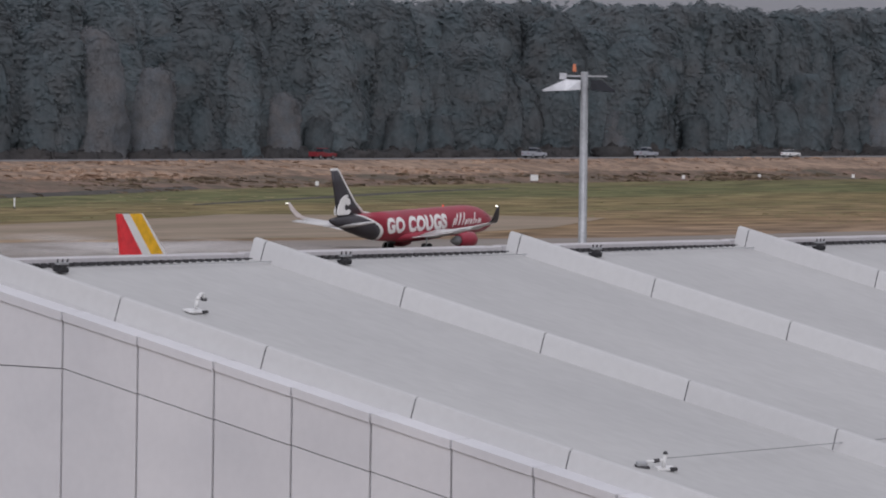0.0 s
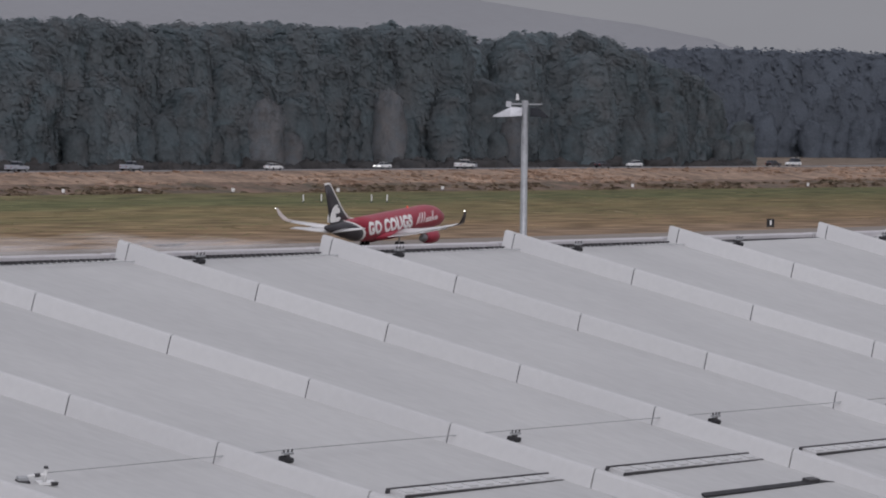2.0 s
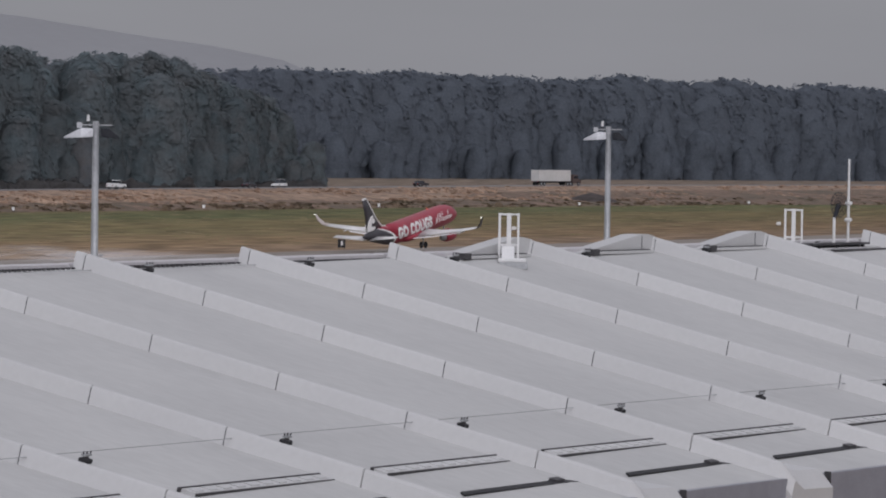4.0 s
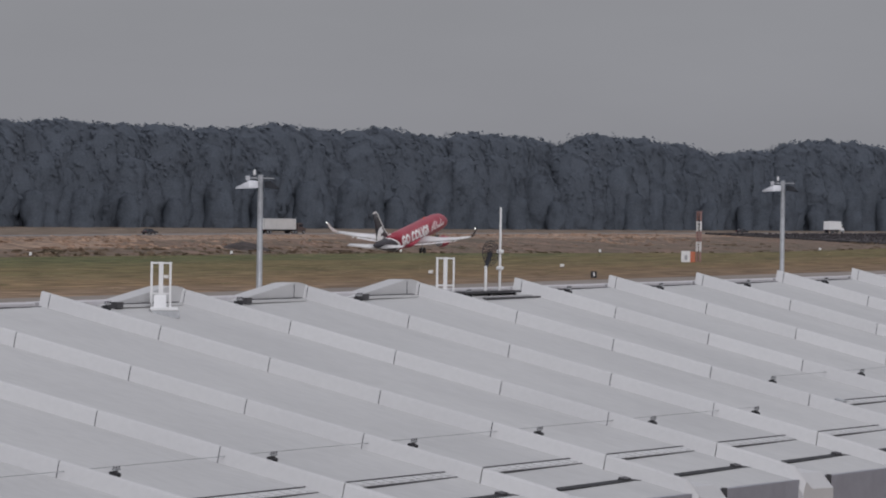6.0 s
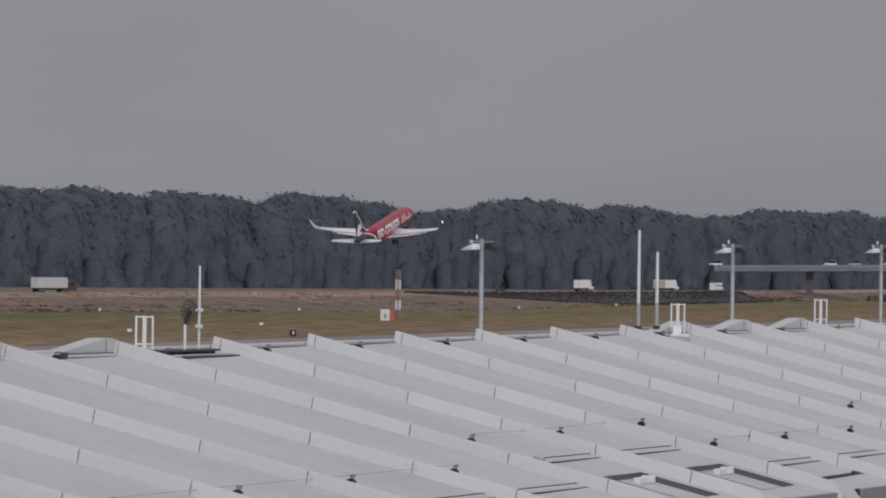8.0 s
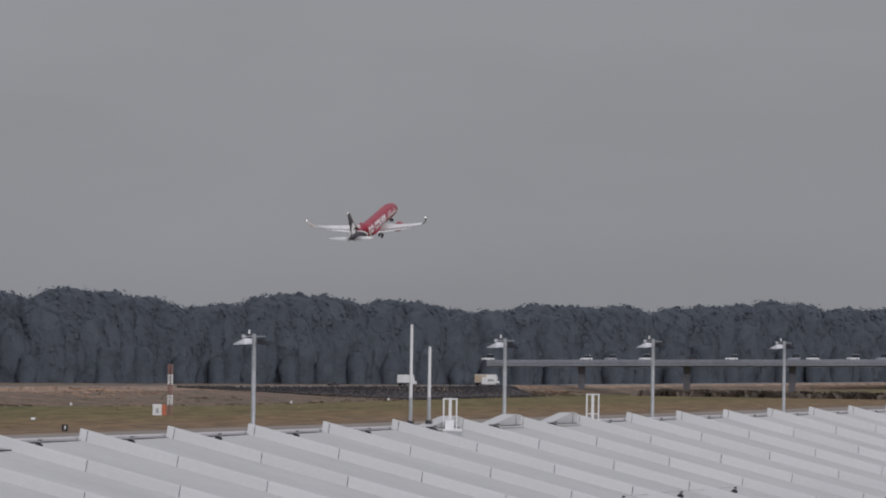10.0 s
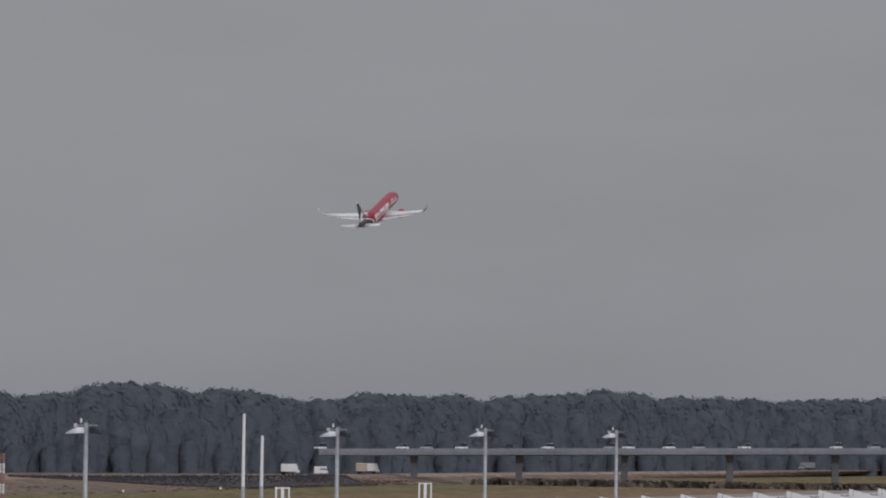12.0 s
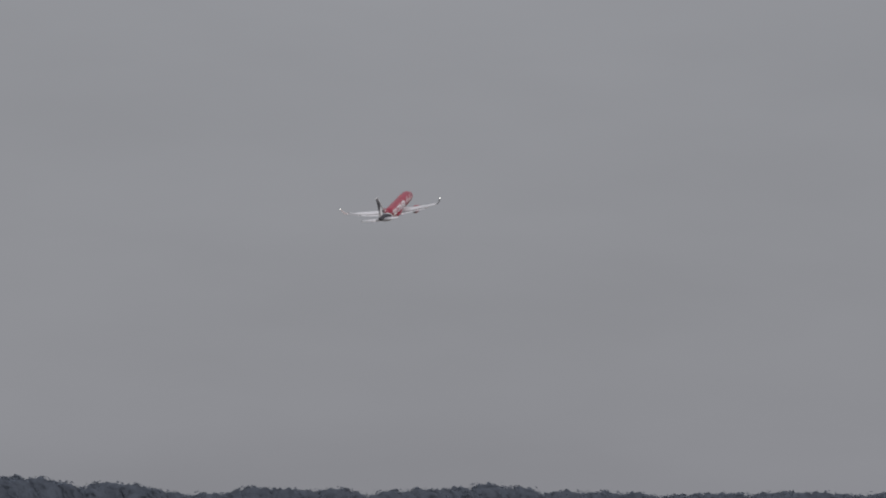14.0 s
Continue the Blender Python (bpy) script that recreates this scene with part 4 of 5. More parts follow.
def far_line():
    spots = []
    for a, b in (((1640, 985), (1870, 905)), ((1870, 905), (2713, 610)), ((2713, 610), (3350, 405))):
        n = int(math.dist(a, b) / 8)
        for i in range(n):
            f = i / n
            x, y = a[0] + (b[0] - a[0]) * f, a[1] + (b[1] - a[1]) * f
            spots.append((x + rw.uniform(-3, 3), y + rw.uniform(-5, 5), lerp_table(x, FAR_TOPS) / 34.85 * rw.uniform(0.96, 1.01)))
            spots.append((x + rw.uniform(-4, 4) - 4, y + rw.uniform(-11, -5), rw.uniform(0.5, 0.92)))
            if i % 3 == 0:
                spots.append((x - 4, y - 19, rw.uniform(0.3, 0.55)))
    return spots


woods("far_woods", "long line of dark trees beyond the road bend, blued by painted haze", far_line(), rw, 35.3, 25, 640, 0.85, 24, 3.9, FAR_LEAVES, 0.22)
woods("roadside_scrub", "low dark scrub along the river road", [(720 + 4.4 * i, road_y(720 + 4.4 * i) + 19 + rw.uniform(-1.5, 3), rw.uniform(0.6, 1.15)) for i in range(137)], rw, 5.2, 9.5, 150, 0.40, 8, 1.3, SCRUB_LEAVES)


def distant_ridge():
    """A hill behind the woods; distance haze is painted into its pale grey colour."""
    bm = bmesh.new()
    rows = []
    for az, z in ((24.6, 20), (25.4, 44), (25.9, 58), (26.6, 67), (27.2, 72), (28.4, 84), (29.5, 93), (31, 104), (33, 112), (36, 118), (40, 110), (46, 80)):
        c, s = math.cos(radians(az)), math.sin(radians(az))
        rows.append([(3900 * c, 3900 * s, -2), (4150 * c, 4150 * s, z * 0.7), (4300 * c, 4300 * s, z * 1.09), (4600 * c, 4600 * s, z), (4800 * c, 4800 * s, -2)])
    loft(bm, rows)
    tagged(part("distant_ridge", bm, material("haze_painted_hill", (0.254, 0.257, 0.266), rough=1.0, vary=0.02, scale=0.01), smooth=True), "faint grey ridge behind the woods, haze painted into its colour", "hill", kind="structure")


distant_ridge()


def dirt_mound():
    bm = bmesh.new()
    rows = []
    for i in range(7):
        f = i / 6
        row = []
        for k in range(22):
            a = 2 * math.pi * k / 22
            w = 1 + 0.22 * noise.noise((3 * math.cos(a), 3 * math.sin(a), 2 * f))
            row.append((1366 + 13 * (1 - f) ** 0.8 * w * math.cos(a) + 0.01, 577 + 7 * (1 - f) ** 0.8 * w * math.sin(a), -0.2 + 3.2 * f ** 0.75))
        rows.append(row)
    loft(bm, rows)
    tagged(part("dirt_mound", bm, material("dark_heaped_earth", (0.075, 0.06, 0.055), rough=0.95, vary=0.3, scale=0.4), smooth=True), "low mound of dark heaped earth by the bank", "mound")


dirt_mound()


ground_cover()

# ---- highway bridge ----
BRIDGE_AT, BRIDGE_TURN = Vector((2143, 499, 0)), math.atan2(-0.974, 0.227)


def bridge():
    b = thing("highway_bridge", "long grey concrete highway bridge on slender piers", "bridge", m=Matrix.Translation(BRIDGE_AT) @ Matrix.Rotation(BRIDGE_TURN, 4, "Z"))
    bm = bmesh.new()
    loft(bm, [[(x, -8, z), (x, 8, z), (x, 8, z - 1.9), (x, 7, z - 2.3), (x, -7, z - 2.3), (x, -8, z - 1.9)] for x, z in ((-90, 11.75), (330, 18.7))])
    part("deck", bm, CONCRETE, b)
    for s in (-1, 1):
        bm = bmesh.new()
        loft(bm, [[(x, s * 8.3, z - 0.9), (x, s * 8.0, z - 0.9), (x, s * 8.0, z + 0.3), (x, s * 8.3, z + 0.3)] for x, z in ((-90, 11.75), (330, 18.7))])
        part("parapet", bm, CONCRETE, b)
    for i in range(10):
        x = -55 + 39.0 * i
        bm = bmesh.new()
        loft(bm, [[(x - w, -d, z), (x + w, -d, z), (x + w, d, z), (x - w, d, z)] for w, d, z in ((1.25, 2.4, -0.3), (1.25, 2.4, 6.5 + 0.0165 * (x + 100)), (1.4, 5.5, 9.6 + 0.0165 * (x + 100)))])
        part("pier", bm, PIER_CONCRETE, b, "dark concrete pier")


bridge()

# ---- jet airliner taking off ----
RED = material("crimson_aircraft_paint", (0.325, 0.030, 0.054), rough=0.35, vary=0.06, scale=0.6)
CHARCOAL = material("charcoal_aircraft_paint", (0.045, 0.042, 0.048), rough=0.4, vary=0.08, scale=0.6)
AIR_WHITE = material("white_aircraft_paint", (0.78, 0.77, 0.75), rough=0.4, vary=0.03, scale=0.8)
WING_GREY = material("pale_wing_metal", (0.74, 0.73, 0.72), rough=0.4, vary=0.05, scale=0.5)
WINGLET_TAN = material("dull_winglet_paint", (0.50, 0.44, 0.41), rough=0.4, vary=0.05, scale=0.6)
STROBE = material("white_strobe_light", (0.9, 0.9, 0.85), rough=0.3, emit=((1.0, 0.97, 0.88), 4.0))
RED_LIGHT = material("red_beacon_light", (0.8, 0.1, 0.06), rough=0.3, emit=((1.0, 0.2, 0.12), 0.2))

FUSELAGE = ((15.45, 2.72, 0.06, 0.06), (15.2, 2.75, 0.40, 0.38), (14.6, 2.82, 0.78, 0.78), (13.7, 2.93, 1.10, 1.15), (12.4, 3.08, 1.36, 1.46), (10.8, 3.17, 1.48, 1.63), (9.0, 3.2, 1.505, 1.675), (4.0, 3.2, 1.505, 1.675),
            (-1.0, 3.2, 1.505, 1.675), (-5.5, 3.2, 1.505, 1.675), (-7.5, 3.27, 1.46, 1.60), (-9.5, 3.42, 1.30, 1.42), (-11.5, 3.66, 1.05, 1.16), (-13.5, 3.95, 0.72, 0.82), (-15.2, 4.17, 0.42, 0.48), (-16.2, 4.3, 0.16, 0.2))


def hull_at(x):
    """Centre height, half width and half height of the hull at station x."""
    t = sorted(FUSELAGE)
    return [lerp_table(x, [(s[0], s[i]) for s in t]) for i in (1, 2, 3)]


def livery_bound(z):
    return -7.9 - 0.7 * max(0.0, z - 2.55) ** 2


def hull_ring(x, grow=1.0, n=28, slant=None):
    ring = []
    for i in range(n):
        a = 2 * math.pi * i / n
        xx = x
        for _ in range(4):
            zc, ry, rz = hull_at(xx)
            z = zc + rz * math.sin(a)
            if slant is None:
                break
            xx = x + livery_bound(z) + 7.9
        zc, ry, rz = hull_at(xx)
        ring.append((xx, grow * ry * math.cos(a), zc + grow * rz * math.sin(a)))
    return ring


def airfoil(x, y, z, chord, thick, up=(0, 0, 1)):
    """Wing section with its leading edge at x; up: direction of its thickness."""
    up = Vector(up)
    prof = ((0.0, 0.0), (0.06, 0.55), (0.3, 1.0), (0.65, 0.62), (1.0, 0.03), (0.65, -0.35), (0.3, -0.5), (0.06, -0.35))
    return [Vector((x - c * chord, y, z)) + up * (t * thick) for c, t in prof]


def airliner():
    j = thing("jet_airliner", "crimson regional jet with white lettering and charcoal tail, taking off", "airplane")
    front = [s[0] for s in FUSELAGE if s[0] > -5.6]
    bm = bmesh.new()
    loft(bm, [hull_ring(x) for x in front] + [hull_ring(-7.85, slant=1)])
    body = part("fuselage", bm, RED, j, "crimson painted fuselage", smooth=True)
    bm = bmesh.new()
    loft(bm, [hull_ring(-7.85, 1.008, slant=1), hull_ring(-8.4, 1.008, slant=1)], caps=False)
    part("livery_stripe", bm, AIR_WHITE, j, "curved white stripe", smooth=True)
    bm = bmesh.new()
    loft(bm, [hull_ring(-8.35, slant=1), hull_ring(-9.2, slant=1), hull_ring(-12.6), hull_ring(-13.0), hull_ring(-13.6), hull_ring(-15.2), hull_ring(-16.2)])
    part("tail_section", bm, CHARCOAL, j, "charcoal rear fuselage", smooth=True)
    bm = bmesh.new()
    loft(bm, [[(x, w * math.cos(a), 1.95 + h * math.sin(a)) for a in (2 * math.pi * i / 16 for i in range(16))] for x, w, h in ((5.5, 0.5, 0.2), (4.0, 1.5, 0.62), (0.0, 1.75, 0.72), (-3.0, 1.6, 0.65), (-5.2, 0.5, 0.25))])
    part("belly_fairing", bm, RED, j, smooth=True)
    # cockpit windows and cabin doors
    for s in (-1, 1):
        for x0, x1 in ((13.45, 13.95), (12.75, 13.35)):
            bm = bmesh.new()
            pts = []
            for x, z in ((x0, 3.5), (x1, 3.42), (x1 - 0.1, 3.8), (x0, 3.95)):
                zc, ry, rz = hull_at(x)
                k = min(0.95, (z - zc) / rz)
                pts.append((x, s * ry * math.sqrt(1 - k * k) * 1.01, z))
            loft(bm, [pts, [(p[0], p[1] * 0.93, p[2]) for p in pts]])
            part("cockpit_window", bm, GLASS_DARK, j)
    # fin
    bm = bmesh.new()
    secs = ((-9.6, 4.35, 5.2, 0.22), (-11.35, 6.0, 3.8, 0.2), (-13.3, 8.3, 2.3, 0.14), (-14.5, 9.8, 1.45, 0.10))
    loft(bm, [airfoil(x, 0, z, c, t, (0, 1, 0)) for x, z, c, t in secs])
    fin = part("tail_fin", bm, CHARCOAL, j, "charcoal tail fin", smooth=True)
    bm = bmesh.new()
    loft(bm, [airfoil(-14.47, 0, 9.76, 1.55, 0.13, (0, 1, 0)), airfoil(-14.65, 0, 10.02, 1.35, 0.12, (0, 1, 0))])
    part("fin_cap", bm, AIR_WHITE, fin, "white fin tip")
    bm = bmesh.new()
    lead = ((-8.6, 4.75), (-9.9, 4.95), (-11.4, 6.1), (-13.35, 8.4), (-14.5, 9.8))
    for a, b in zip(lead, lead[1:]):
        tube(bm, (a[0], 0, a[1]), (b[0], 0, b[1]), 0.13, n=6)
    part("leading_edge", bm, AIR_WHITE, fin, "white leading edge")
    # plain white crest on both sides of the fin
    for s in (-1, 1):
        bm = bmesh.new()
        outline = [(cx, 4.85 + (cz - 4.95) * 0.85) for cx, cz in ((-15.0, 4.95), (-13.0, 4.95), (-12.5, 5.35), (-12.85, 5.6), (-13.35, 5.4), (-13.75, 5.7), (-13.7, 6.15), (-13.3, 6.3), (-12.95, 6.1), (-12.6, 6.35), (-12.75, 6.95), (-13.2, 7.1), (-13.0, 7.5), (-13.5, 7.45), (-14.2, 7.0), (-14.75, 6.2), (-15.05, 5.5))]
        loft(bm, [[(x, s * y, z) for x, z in outline] for y in (0.10, 0.285)])
        part("tail_crest", bm, AIR_WHITE, fin, "plain white crest shape")
    # wings with raked winglets, tailplanes, engines
    for s in (-1, 1):
        bm = bmesh.new()
        loft(bm, [airfoil(x, s * y, z, c, t) for x, y, z, c, t in ((4.3, 1.2, 1.85, 6.0, 0.62), (1.9, 4.9, 2.28, 3.7, 0.40), (-0.2, 9.0, 2.95, 2.75, 0.26), (-2.1, 12.6, 3.7, 1.75, 0.14))])
        wing = part("wing", bm, WING_GREY, j, "pale grey wing", smooth=True)
        bm = bmesh.new()
        loft(bm, [airfoil(-2.1, s * 12.58, 3.7, 1.75, 0.14), airfoil(-2.8, s * 13.2, 4.0, 1.4, 0.11, (0, -s * 0.5, 0.85)), airfoil(-3.4, s * 13.75, 4.75, 1.0, 0.08, (0, -s * 0.85, 0.5)), airfoil(-3.9, s * 14.1, 5.6, 0.5, 0.04, (0, -s * 0.9, 0.4))])
        wl = part("winglet", bm, CHARCOAL if s < 0 else WINGLET_TAN, wing, "dark upturned winglet" if s < 0 else "dull tan upturned winglet", smooth=True)
        bm = bmesh.new()
        r = 0.06 if s < 0 else 0.04
        box(bm, -4.5, -4.5 + 2 * r, s * 14.1 - r, s * 14.1 + r, 5.55 - r, 5.55 + r)
        part("strobe", bm, STROBE, wing, "white wingtip strobe light")
        for y, x, z in ((3.2, -1.0, 1.95), (6.6, -1.4, 2.42), (9.6, -2.3, 2.95)):
            bm = bmesh.new()
            loft(bm, [[(x + dx, s * y + w * math.cos(a), z + w * math.sin(a)) for a in (math.pi * i / 4 for i in range(8))] for dx, w in ((1.5, 0.05), (0.6, 0.17), (-0.7, 0.14), (-1.5, 0.04))])
            part("flap_fairing", bm, WING_GREY, wing, smooth=True)
        bm = bmesh.new()
        loft(bm, [airfoil(x, s * y, z, c, t) for x, y, z, c, t in ((-1.65, 1.6, 1.80, 1.2, 0.10), (-1.75, 4.9, 2.12, 1.0, 0.09), (-2.6, 9.0, 2.80, 0.8, 0.07))])
        flap = part("flap", bm, WING_GREY, wing, "lowered trailing flap")
        bm = bmesh.new()
        loft(bm, [airfoil(x, s * y, z, c, t) for x, y, z, c, t in ((-11.9, 0.4, 3.55, 3.4, 0.3), (-14.6, 5.1, 4.15, 1.75, 0.14))])
        part("tailplane", bm, WING_GREY, j, "pale grey tailplane", smooth=True)
        bm = bmesh.new()
        prof = ((5.05, 0.60), (5.2, 0.72), (5.0, 0.84), (4.2, 0.92), (3.2, 0.88), (2.4, 0.72), (2.2, 0.62))
        rings = [[(x, s * 4.4 + r * math.cos(2 * math.pi * i / 18), 1.3 + r * math.sin(2 * math.pi * i / 18)) for i in range(18)] for x, r in prof]
        loft(bm, rings)
        eng = part("engine", bm, RED, j, "crimson engine nacelle", smooth=True)
        bm = bmesh.new()
        loft(bm, [[(x, s * 4.4 + r * math.cos(2 * math.pi * i / 14), 1.3 + r * math.sin(2 * math.pi * i / 14)) for i in range(14)] for x, r in ((2.22, 0.56), (1.5, 0.42), (0.9, 0.12))])
        part("exhaust_cone", bm, GALV, eng, "bare metal exhaust", smooth=True)
        bm = bmesh.new()
        tube(bm, (5.1, s * 4.4, 1.3), (5.22, s * 4.4, 1.3), 0.58, 0.56, n=16)
        part("intake", bm, BLACK, eng)
        bm = bmesh.new()
        box(bm, 1.0, 4.0, s * 4.4 - 0.12, s * 4.4 + 0.12, 1.9, 2.42)
        part("pylon", bm, RED, eng)
    # lettering wrapped round the side that faces the terminal
    cu = bpy.data.curves.new("lettering", "FONT")
    cu.body, cu.size, cu.offset, cu.space_character, cu.resolution_u = "GO COUGS", 2.2, 0.13, 1.08, 4
    tmp = new("lettering_source", cu)
    bpy.context.view_layer.update()
    me = bpy.data.meshes.new_from_object(tmp.evaluated_get(bpy.context.evaluated_depsgraph_get()))
    bpy.data.objects.remove(tmp)
    xs = [v.co.x for v in me.vertices]
    x0, k = min(xs), 11.8 / (max(xs) - min(xs))
    bm = bmesh.new()
    bm.from_mesh(me)
    bmesh.ops.triangulate(bm, faces=bm.faces)
    bmesh.ops.subdivide_edges(bm, edges=[e for e in bm.edges if e.calc_length() > 0.5], cuts=2)
    for v in bm.verts:
        x, z = -7.3 + (v.co.x - x0) * k, 2.55 + v.co.y
        zc, ry, rz = hull_at(x)
        q = max(-0.98, min(0.98, (z - zc) / rz))
        v.co = (x, -1.018 * ry * math.sqrt(1 - q * q), z)
    part("lettering", bm, AIR_WHITE, j, "bold white lettering GO COUGS")
    # the airline's script reduced to plain slanted strokes
    for a, w, lo, hi in ((5.5, 0.2, 2.65, 3.6), (6.0, 0.2, 2.8, 4.05), (6.65, 0.24, 2.75, 4.1), (7.4, 0.18, 2.75, 4.1), (8.0, 0.3, 2.75, 3.35), (8.55, 0.16, 2.75, 3.4), (9.0, 0.3, 2.75, 3.35), (9.6, 0.18, 2.75, 4.05), (10.05, 0.2, 2.8, 3.3), (10.6, 0.3, 2.8, 3.35), (11.1, 0.16, 2.85, 3.3)):
        bm = bmesh.new()
        rings = []
        for i in range(7):
            z = lo + (hi - lo) * i / 6
            ring = []
            for x, grow in ((a, 1.02), (a + w, 1.02), (a + w, 0.97), (a, 0.97)):
                x += 0.55 * (z - lo)
                zc, ry, rz = hull_at(x)
                q = max(-0.98, min(0.98, (z - zc) / rz))
                ring.append((x, -grow * ry * math.sqrt(1 - q * q), z))
            rings.append(ring)
        loft(bm, rings)
        part("name_stroke", bm, AIR_WHITE, j)
    bm = bmesh.new()
    tube(bm, (5.9, 0, 4.85), (5.9, 0, 5.08), 0.16, 0.1)
    part("beacon", bm, RED_LIGHT, j, "red anti-collision beacon")
    # undercarriage, hinged
    gears = []
    for name, x, y, z, r, gap in (("main_gear", -1.3, -2.6, 2.1, 0.50, 0.36), ("main_gear", -1.3, 2.6, 2.1, 0.50, 0.36), ("nose_gear", 11.3, 0.0, 1.9, 0.34, 0.22)):
        bm = bmesh.new()
        r0, r = r, r + 0.15
        tube(bm, (0, 0, 0), (0, 0, r - z), 0.13, 0.10)
        tube(bm, (0, -gap, r - z), (0, gap, r - z), 0.08)
        tube(bm, (0, 0, -0.3), (0.8, 0, 0.1), 0.06)
        g = part(name, bm, GALV, j, "steel undercarriage leg")
        g.location = (x, y, z)
        for s in (-1, 1):
            bm = bmesh.new()
            loft(bm, [[(rr * math.cos(2 * math.pi * i / 16), s * gap + w, r - z + rr * math.sin(2 * math.pi * i / 16)) for i in range(16)] for rr, w in ((r0 * 0.7, -0.16), (r0, -0.10), (r0, 0.10), (r0 * 0.7, 0.16))])
            part("wheel", bm, BLACK, g, smooth=True)
        gears.append((g, x, y, z))
    return j, gears


jet, jet_gears = airliner()


def spray_plume():
    """Thin pale spray thrown up from the damp runway: faint veils of fine drops in four drifting pieces."""
    m = bpy.data.materials.new("thin_water_spray")
    m.use_nodes = True
    nt = m.node_tree
    b = nt.nodes["Principled BSDF"]
    b.inputs["Base Color"].default_value = (0.88, 0.86, 0.86, 1)
    b.inputs["Roughness"].default_value = 1.0
    b.inputs["Alpha"].default_value = 0.06
    g = np.random.RandomState(4)
    p = thing("runway_spray", "thin pale spray blown up behind the departing jet", "spray")
    for x0, length, high, count in ((-22, 24, 1.4, 15), (-42, 28, 2.0, 17), (-66, 32, 2.2, 17), (-94, 36, 1.8, 15)):
        c = np.column_stack([x0 - length * g.uniform(0, 1, count), g.normal(0, 4.0, count), high * g.beta(1.0, 2.2, count)])
        s = g.uniform(0.8, 1.5, (count, 1))
        a = np.array((0.9, -0.3, 0.0)) * s * 6.5
        v = np.array((-0.25, 0.35, 0.5)) * s * 1.1
        c[:, 2:] += s * 0.4
        quads = np.stack([c - a, c - v * 0.8 + a * 0.2, c + a, c + v - a * 0.2], axis=1).reshape(-1, 3)
        quads[:, 2] = np.maximum(quads[:, 2], 0.02)
        o = tagged(new("spray_cloud", quads_mesh("spray_cloud", quads, m)), kind="stuff")
        o.parent = p
    return p


spray = spray_plume()


def parked_airliner():
    """A second aircraft behind the concourse: its striped fin shows over the roof."""
    p = thing("parked_airliner", "parked airliner with a red, white and yellow striped tail fin", "airplane", m=pose(217.5, 165, 0.05))
    blue = material("blue_aircraft_paint", (0.03, 0.05, 0.25), rough=0.4)
    stripes = (material("red_tail_paint", (0.84, 0.045, 0.055), rough=0.4), AIR_WHITE, material("yellow_tail_paint", (0.95, 0.52, 0.02), rough=0.4), AIR_WHITE)
    bm = bmesh.new()
    loft(bm, [[(x, 1.9 * r * math.cos(a), zc + 1.95 * r * math.sin(a)) for a in (2 * math.pi * i / 20 for i in range(20))] for x, zc, r in ((-6, 5.2, 0.12), (-3, 4.8, 0.4), (2, 4.2, 0.8), (6, 3.9, 1.0), (26, 3.9, 1.0), (30, 3.7, 0.75), (32, 3.4, 0.15))])
    part("fuselage", bm, blue, p, "deep blue fuselage", smooth=True)
    # fin from rudder to leading edge in slanting bands
    cuts_top, cuts_root = (-3.2, -2.92, -2.37, -1.48, -1.35), (-1.8, 3.48, 4.49, 5.46, 6.04)
    for i in range(4):
        bm = bmesh.new()
        rings = []
        for w in (-0.16, 0.16):
            rings.append([(cuts_root[i], w, 5.4), (cuts_root[i + 1], w, 5.4), (cuts_top[i + 1], w * 0.5, 13.22), (cuts_top[i], w * 0.5, 13.22)])
        loft(bm, rings)
        part("fin_band", bm, stripes[i], p, ("red", "white", "yellow", "white")[i] + " band of the tail fin")
    for s in (-1, 1):
        bm = bmesh.new()
        loft(bm, [airfoil(x, s * y, z, c, t) for x, y, z, c, t in ((1.5, 1.0, 5.2, 4.0, 0.3), (-2.5, 7.0, 5.9, 1.6, 0.12))])
        part("tailplane", bm, WING_GREY, p)
        bm = bmesh.new()
        loft(bm, [airfoil(x, s * y, z, c, t) for x, y, z, c, t in ((18, 1.6, 3.0, 7.0, 0.7), (11, 16, 4.2, 1.8, 0.2))])
        part("wing", bm, WING_GREY, p)
        bm = bmesh.new()
        tube(bm, (13, s * 2.8, 0.55), (13, s * 2.8, 3.2), 0.15)
        tube(bm, (13, s * 2.6, 0.55), (13, s * 3.1, 0.55), 0.55, n=14)
        part("main_gear", bm, BLACK, p)
    bm = bmesh.new()
    tube(bm, (29, 0, 0.35), (29, 0, 2.6), 0.1)
    tube(bm, (29, -0.25, 0.35), (29, 0.25, 0.35), 0.35, n=12)
    part("nose_gear", bm, BLACK, p)


parked_airliner()


# ---- road traffic ----
CAR_WHITE = material("white_car_paint", (0.84, 0.84, 0.83), rough=0.3, vary=0.03)
CAR_SILVER = material("silver_car_paint", (0.40, 0.42, 0.46), rough=0.3, metal=0.0, vary=0.03)
CAR_DARK = material("dark_car_paint", (0.035, 0.03, 0.035), rough=0.3, vary=0.03)
CAR_RED = material("red_car_paint", (0.24, 0.028, 0.036), rough=0.3, vary=0.03)
CAB_BROWN = material("dark_cab_paint", (0.085, 0.06, 0.055), rough=0.35, vary=0.04)
TAN_BOX = material("tan_cargo_panel", (0.55, 0.45, 0.32), rough=0.6, vary=0.06)
TRAILER_GREY = material("pale_trailer_skin", (0.60, 0.59, 0.57), rough=0.5, vary=0.05, scale=0.5)
TRUCK_GREY = material("dull_grey_truck_paint", (0.24, 0.25, 0.27), rough=0.5, vary=0.05)
